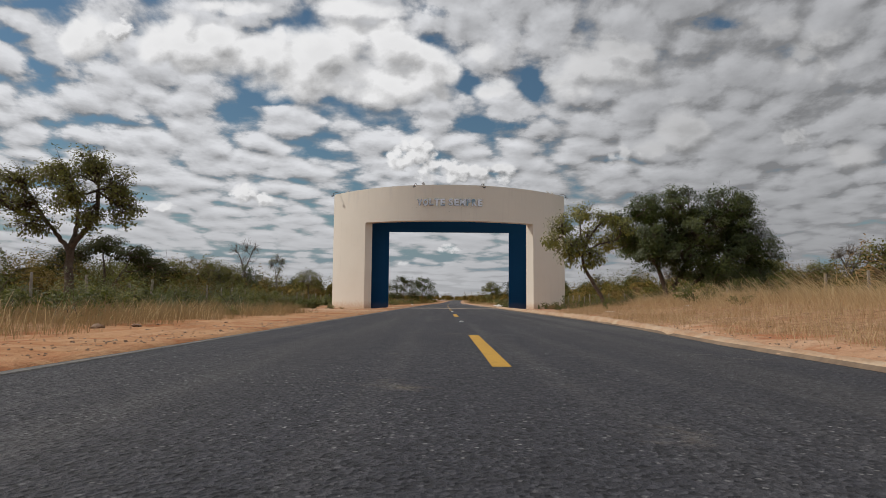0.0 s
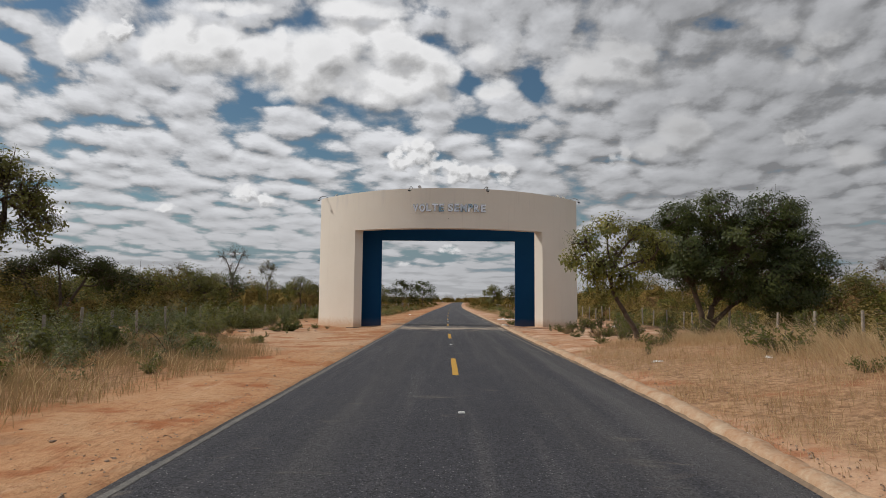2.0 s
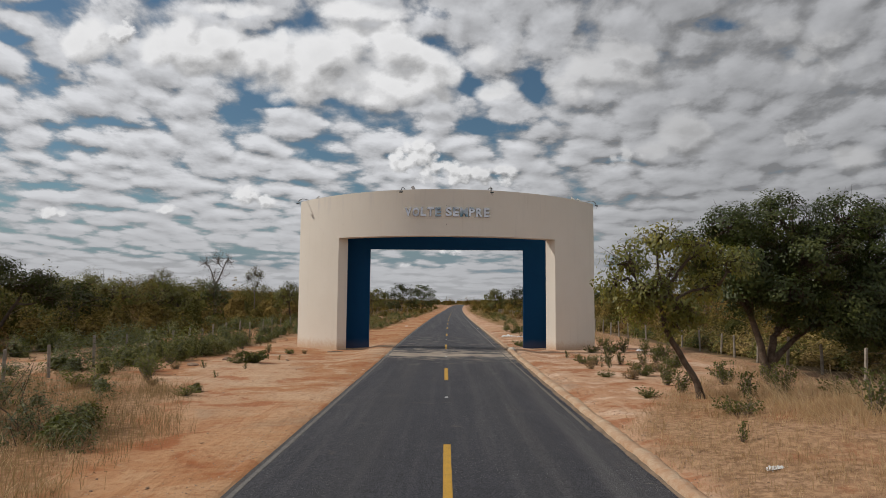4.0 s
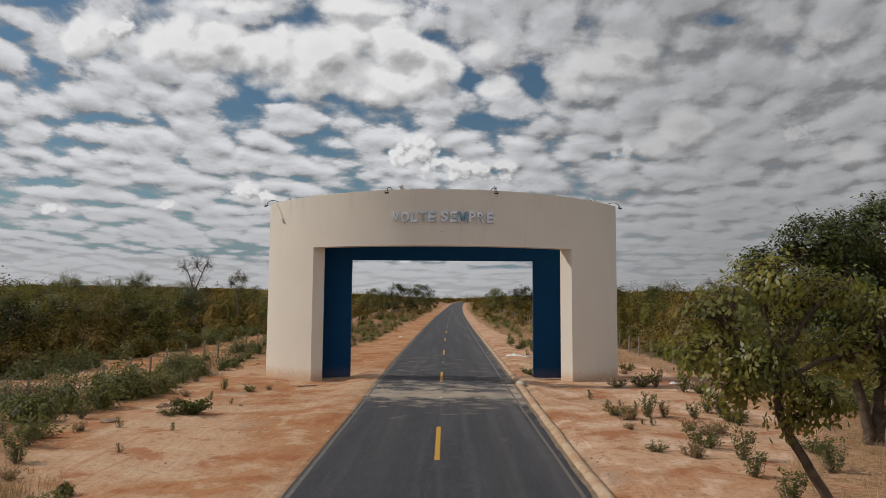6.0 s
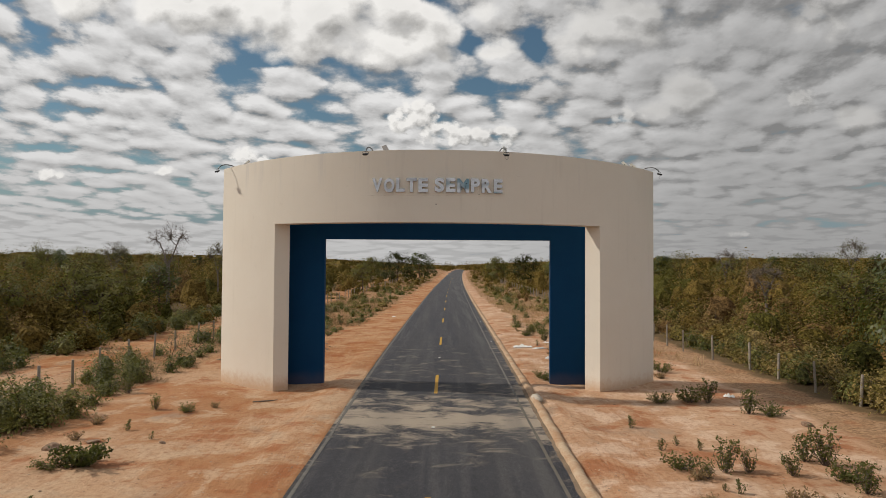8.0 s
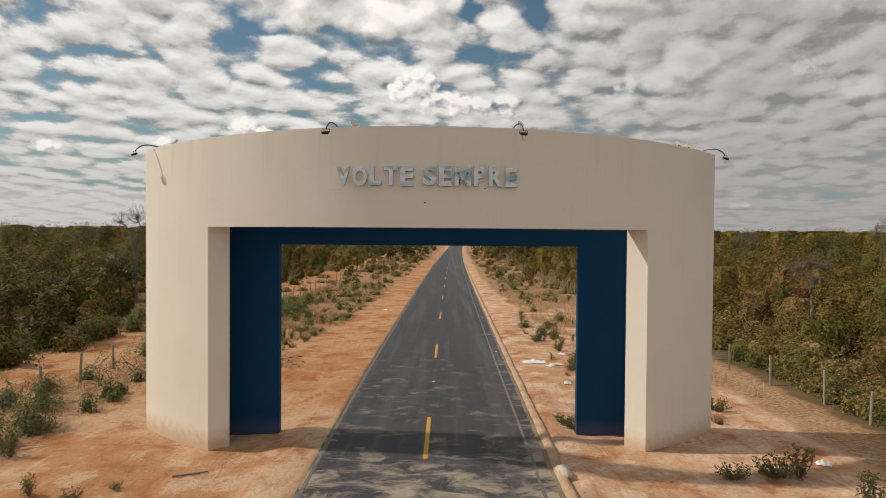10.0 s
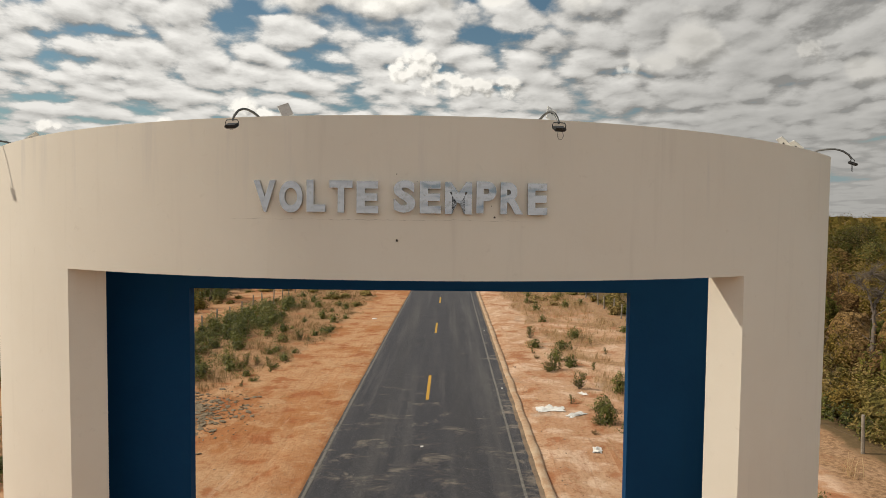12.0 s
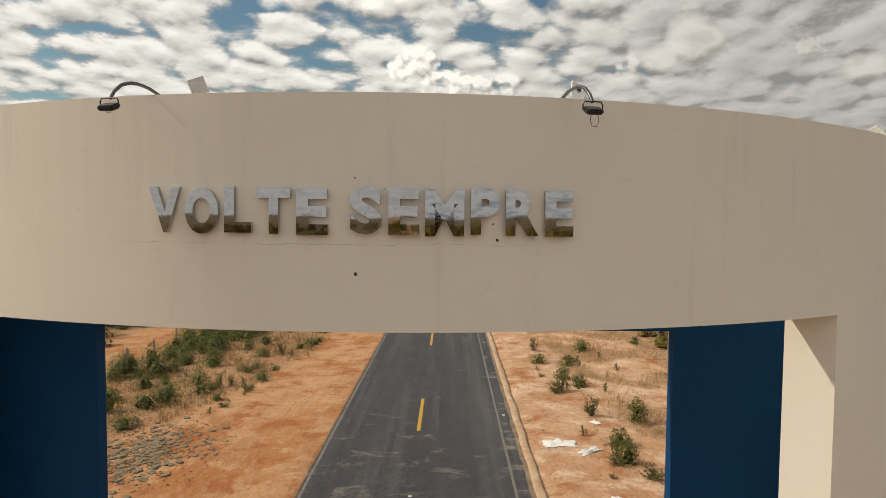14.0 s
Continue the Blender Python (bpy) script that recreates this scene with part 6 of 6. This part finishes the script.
def build_weeds():
    rng = np.random.default_rng(8)
    forms = [weed_form(81, 26, 0.62, 0.24, 0.065, WEED), weed_form(82, 34, 0.32, 0.42, 0.06, WEED), weed_form(83, 10, 0.42, 0.12, 0.055, WEED), weed_form(84, 20, 0.22, 0.20, 0.05, BROWN_GRASS), weed_form(85, 70, 0.42, 0.62, 0.10, GREEN)]
    kinds = ("upright leafy green weed on bare sand", "low spreading green weed on bare sand", "thin green seedling on bare sand", "small dry brown weed on bare sand", "wide mat of broad green leaves on bare sand")
    spots = [(-8.3, -10.7, 4, 1.25), (-8.9, -10.9, 1, 1.2), (-8.19, -4.76, 1, 0.9), (-9.37, -4.5, 0, 0.9), (-8.97, -7.2, 2, 0.9), (-7.6, -3.9, 3, 1.0), (-11.6, -1.9, 0, 1.3), (-10.2, -6.6, 3, 1.3), (-9.8, -8.4, 3, 1.2), (-9.6, -12.9, 2, 0.9), (-7.8, -13.4, 2, 0.8), (-10.4, -13.6, 3, 1.3),
             (-11.0, -14.6, 1, 2.0), (-10.6, -15.6, 0, 1.5), (-9.8, -17.2, 0, 1.3), (-10.9, -19.0, 1, 1.8), (-9.0, -18.6, 3, 1.3), (-8.0, -16.0, 2, 0.7), (-11.4, -11.8, 0, 1.1), (-7.2, -20.5, 1, 1.1), (-7.9, -8.0, 2, 0.6),
             (6.86, -11.06, 0, 1.35), (7.38, -11.05, 0, 0.95), (6.03, -11.58, 3, 1.4), (6.25, -11.5, 0, 0.9), (5.86, -10.84, 1, 1.3), (6.03, -9.13, 2, 1.0), (7.94, -3.22, 1, 1.3), (9.07, -3.17, 1, 1.8), (9.73, -3.15, 0, 1.4), (10.31, -4.96, 0, 1.5), (10.9, -5.2, 1, 1.4), (8.28, -11.27, 0, 1.1), (9.5, -10.46, 0, 1.6), (9.2, -10.1, 0, 1.4),
             (9.51, -11.47, 1, 1.6), (9.25, -12.37, 0, 1.3), (7.47, -13.03, 3, 1.6), (6.57, -12.45, 2, 0.9), (5.67, -13.08, 3, 1.1), (7.71, -13.75, 3, 2.2), (8.2, -13.5, 3, 1.6), (5.99, -6.62, 2, 1.1), (6.6, -8.6, 2, 0.7), (7.1, -9.0, 2, 0.8), (6.3, -12.3, 2, 0.6), (7.0, -15.2, 1, 1.5), (6.3, -16.4, 3, 1.8), (7.4, -16.6, 0, 1.3),
             (6.9, -18.2, 0, 1.2), (8.9, -17.6, 0, 1.5), (5.6, -15.8, 1, 0.9), (9.6, -15.8, 1, 1.5), (9.9, -18.6, 0, 1.4), (6.0, 1.0, 3, 1.5), (4.8, 0.9, 1, 1.3), (4.5, 1.4, 1, 1.2), (10.2, 3.2, 1, 1.6), (9.6, 1.5, 3, 1.5)]
    spots += [(-7.3 - 2.2 * rng.random(), 13 + 12 * rng.random(), int(rng.integers(0, 4)), rng.uniform(0.7, 1.3)) for _ in range(12)]
    spots += [(5.2 + 4.5 * rng.random(), 8 + 22 * rng.random(), int(rng.integers(0, 4)), rng.uniform(0.7, 1.4)) for _ in range(26)]
    spots += [(6.1, -24.6, 1, 1.4), (7.2, -22.8, 0, 1.2), (5.4, -21.0, 1, 1.0), (6.6, -20.2, 0, 1.3), (8.4, -25.6, 0, 1.5), (5.2, -26.8, 2, 1.0), (8.8, -21.4, 0, 1.6), (9.8, -29.6, 0, 1.5), (7.6, -29.0, 1, 2.3), (7.0, -33.0, 1, 1.0), (10.2, -27.0, 0, 1.6), (11.0, -24.0, 0, 1.7), (9.6, -22.6, 1, 1.6), (-6.4, -30.5, 1, 0.8), (-8.0, -27.2, 1, 1.2), (-9.6, -33.0, 4, 1.6)]
    for x, y, k, s in spots:
        ob = copy_thing(forms[k], pose(x, y, float(land(x, y)) - 0.01, 0, 0, rng.uniform(0, 360)))
        ob.scale = (s, s, s * rng.uniform(0.7, 0.95))
        tagged(ob, kinds[k], "weed", "weeds on the sand")
    for f in forms:
        for o in (*f.children, f):
            bpy.data.objects.remove(o)


def rock_mesh(seed, flat, material):
    bm = bmesh.new()
    bmesh.ops.create_icosphere(bm, subdivisions=2, radius=0.5)
    for v in bm.verts:
        n = noise.noise(v.co * 2.2 + Vector((seed * 7.1, 0, 0)))
        v.co *= 1 + 0.45 * n
        v.co.z *= flat
    me = bpy.data.meshes.new("stone")
    bm.to_mesh(me)
    bm.free()
    me.materials.append(material)
    return me


def build_stones():
    rng = np.random.default_rng(9)
    forms = [rock_mesh(i, (0.35, 0.5, 0.7, 0.25)[i % 4], STONE) for i in range(6)]
    broken = [rock_mesh(i + 9, (0.16, 0.22, 0.3, 0.2)[i % 4], RUBBLE) for i in range(4)]
    spots = []
    for _ in range(280):   # broken stone heap beyond the gate
        r = rng.normal(0, 1, 2)
        spots.append((-8.7 + r[0] * 0.9, 10.2 + r[1] * 1.4, rng.uniform(0.07, 0.24), "heap"))
    for _ in range(110):
        y = rng.uniform(-44, 20)
        side = -1 if rng.random() < 0.6 else 1
        reach = float(sand_left(y) if side < 0 else sand_right(y))
        x = side * rng.uniform(4.1, max(4.5, reach + 0.8))
        spots.append((x, y, rng.uniform(0.025, 0.075), ""))
    spots += [(-9.2, -8.6, 0.4, ""), (-9.9, -9.3, 0.45, ""), (-7.4, -8.4, 0.22, ""), (-10.3, -12.2, 0.5, ""), (-5.6, -39.2, 0.22, ""), (-5.3, -38.6, 0.16, ""), (11.4, -6.4, 0.3, ""), (11.0, -7.6, 0.25, ""), (10.6, -8.8, 0.3, "")]
    for x, y, s, g in spots:
        ob = new("stone", broken[int(rng.integers(4))] if g else forms[int(rng.integers(6))])
        ob.matrix_basis = pose(x, y, float(land(x, y)) + s * 0.10, rng.uniform(-12, 12), rng.uniform(-12, 12), rng.uniform(0, 360)) @ Matrix.Diagonal((s * rng.uniform(0.8, 1.4), s, s * rng.uniform(0.7, 1.1), 1))
        tagged(ob, "flat grey slab of broken slate in a heap on the sand" if g else "loose stone lying on the sand", "stone", "rubble heap" if g else "loose stones")


def build_gravel():
    """Loose grit and clods along the road's edges and over the sand, all in one mesh."""
    rng = np.random.default_rng(19)
    box = np.array([(-1, -1, -1), (1, -1, -1), (1, 1, -1), (-1, 1, -1), (-0.6, -0.6, 0.8), (0.7, -0.6, 0.7), (0.6, 0.7, 0.8), (-0.7, 0.6, 0.7)]) * 0.5
    quad = np.array([(0, 3, 2, 1), (4, 5, 6, 7), (0, 1, 5, 4), (1, 2, 6, 5), (2, 3, 7, 6), (3, 0, 4, 7)])
    for name, mat, n, label in (("gravel", GRIT, 3200, "loose brown grit along the road's edge"), ("clods", KERB, 2600, "small orange clods of earth on the sand"), ("chips", RUBBLE, 1500, "small chips of broken slate in a heap on the sand")):
        y = rng.uniform(-47, 24, n)
        side = np.where(rng.random(n) < 0.55, -1, 1)
        edge = np.where(side < 0, 0.25 - line_left(y), kerb_in(y) + 0.45)
        x = side * (edge + np.abs(rng.normal(0, 0.35 if name == "gravel" else 2.6, n))) + road_mid(y)
        if name == "chips":
            y, x = 10.0 + rng.normal(0, 1.3, n), -8.7 + rng.normal(0, 0.85, n)
        s = rng.uniform(0.006, 0.022, n) * (2.6 if name == "chips" else 1.0) * np.where(rng.random(n) < 0.06, 1.8, 1.0)
        z = np.maximum(land(x, y), np.where(np.abs(x) < 3.15, 0.0, -1.0))
        t = rng.uniform(0, 2 * np.pi, n)
        v = (box[None] + rng.normal(0, 0.12, (n, 8, 3))) * s[:, None, None] * np.array([1.2, 1.0, 0.7])
        c, sn = np.cos(t)[:, None], np.sin(t)[:, None]
        v = np.stack([v[..., 0] * c - v[..., 1] * sn, v[..., 0] * sn + v[..., 1] * c, v[..., 2]], -1) + np.stack([x, y, z + s * 0.15], -1)[:, None]
        ob = obj_np(name, v.reshape(-1, 3), (np.arange(n)[:, None, None] * 8 + quad[None]).reshape(-1, 4), mat)
        tagged(ob, label, "gravel", kind="stuff")


def crumpled(seed, sx, sy, sz):
    rng = np.random.default_rng(seed)
    n = 14
    gx, gy = np.meshgrid(np.linspace(-1, 1, n), np.linspace(-1, 1, n))
    gz = np.abs(wave(gx, gy, 2.6, seed)) * 0.7 + np.abs(wave(gx, gy, 5.3, seed + 2)) * 0.3
    fall = np.clip(1.15 - np.maximum(np.abs(gx), np.abs(gy)) ** 3, 0.1, 1)
    x = gx * (1 + 0.25 * wave(gy, gx, 2.0, seed))
    y = gy * (1 + 0.25 * wave(gx, gy, 2.3, seed + 1))
    v = np.stack([x * sx, y * sy, gz * fall * sz + 0.01], -1).reshape(-1, 3)
    low = v.copy()
    low[:, 2] = -0.01
    f = grid_faces(n, n)
    return np.concatenate([v, low]), np.concatenate([f, f[:, ::-1] + len(v)])


def build_litter():
    for i, (x, y, sx, sy, sz) in enumerate(((4.86, 11.1, 0.55, 0.30, 0.20), (5.72, 10.5, 0.48, 0.16, 0.12), (5.67, 6.95, 0.24, 0.14, 0.12), (6.6, 13.4, 0.2, 0.12, 0.10), (10.9, -2.2, 0.18, 0.12, 0.16), (4.9, -28.5, 0.16, 0.07, 0.05), (7.0, -29.6, 0.3, 0.1, 0.06), (3.3, -36.3, 0.10, 0.04, 0.03), (-4.4, 33.0, 0.14, 0.12, 0.12))):
        v, f = crumpled(i + 3, sx, sy, sz)
        ob = obj_np("plastic_litter", v, f, BAG, smooth=True)
        ob.matrix_basis = pose(x, y, float(max(land(x, y), 0.002 if abs(x) < 3.6 else -1)) , 0, 0, 40 * i)
        tagged(ob, "crumpled white plastic and paper litter on the ground", "litter", "litter")
    bm = box_bm(0.30, 0.62, 0.20, Matrix.Translation((0, 0, 0.06)), 0.05)
    for v in bm.verts:
        v.co *= 1 + 0.16 * noise.noise(v.co * 6)
    lump = part("broken_kerb_piece", bm, BROKEN, smooth=True)
    lump.matrix_basis = pose(3.62, -3.2, 0.02, 4, -8, 6)
    tagged(lump, "pale broken lump of concrete on the kerb", "concrete lump")
    line = np.array([(-0.42, 0.0, 0.03), (-0.15, 0.05, 0.035), (0.15, 0.13, 0.03), (0.42, 0.22, 0.035)])
    v, f = tube(line, [0.022, 0.026, 0.024, 0.015], 6)
    stick = obj_np("stick", v, f, TWIG, smooth=True)
    stick.matrix_basis = pose(-6.1, -3.1, float(land(-6.1, -3.1)) + 0.0, 0, 0, 10)
    tagged(stick, "short dry stick lying on the sand beside the gate", "stick")
    bm = box_bm(0.10, 0.09, 0.022, Matrix.Translation((0, 0, 0.010)), 0.008)
    stud = part("road_stud", bm, FRAME_WHITE)
    tagged(stud, "small pale reflective road stud", "road stud", "road studs")
    for i, (x, y) in enumerate(((0.0, -35.0), (-0.02, -49.4), (0.0, -20.6), (-3.21, 14.6), (3.21, 14.4), (-3.2, 0.4), (-3.2, -13.5), (3.2, 28.6), (-3.15, 28.8), (0.02, 7.2), (0.0, -7.0))):
        copy_thing(stud, pose(x + float(road_mid(y)), y, 0.0, 0, 0, 4 * math.sin(i)))
    bpy.data.objects.remove(stud)


build_ground()
build_road()
build_gate()
build_gate_details()
build_trees()
build_fence(-1, -36, 190, "wire fence with weathered posts along the dirt track")
build_fence(1, -36, 190, "wire fence with weathered posts beside the scrub")
build_scrub()
build_grass()
build_weeds()
build_stones()
build_gravel()
build_litter()
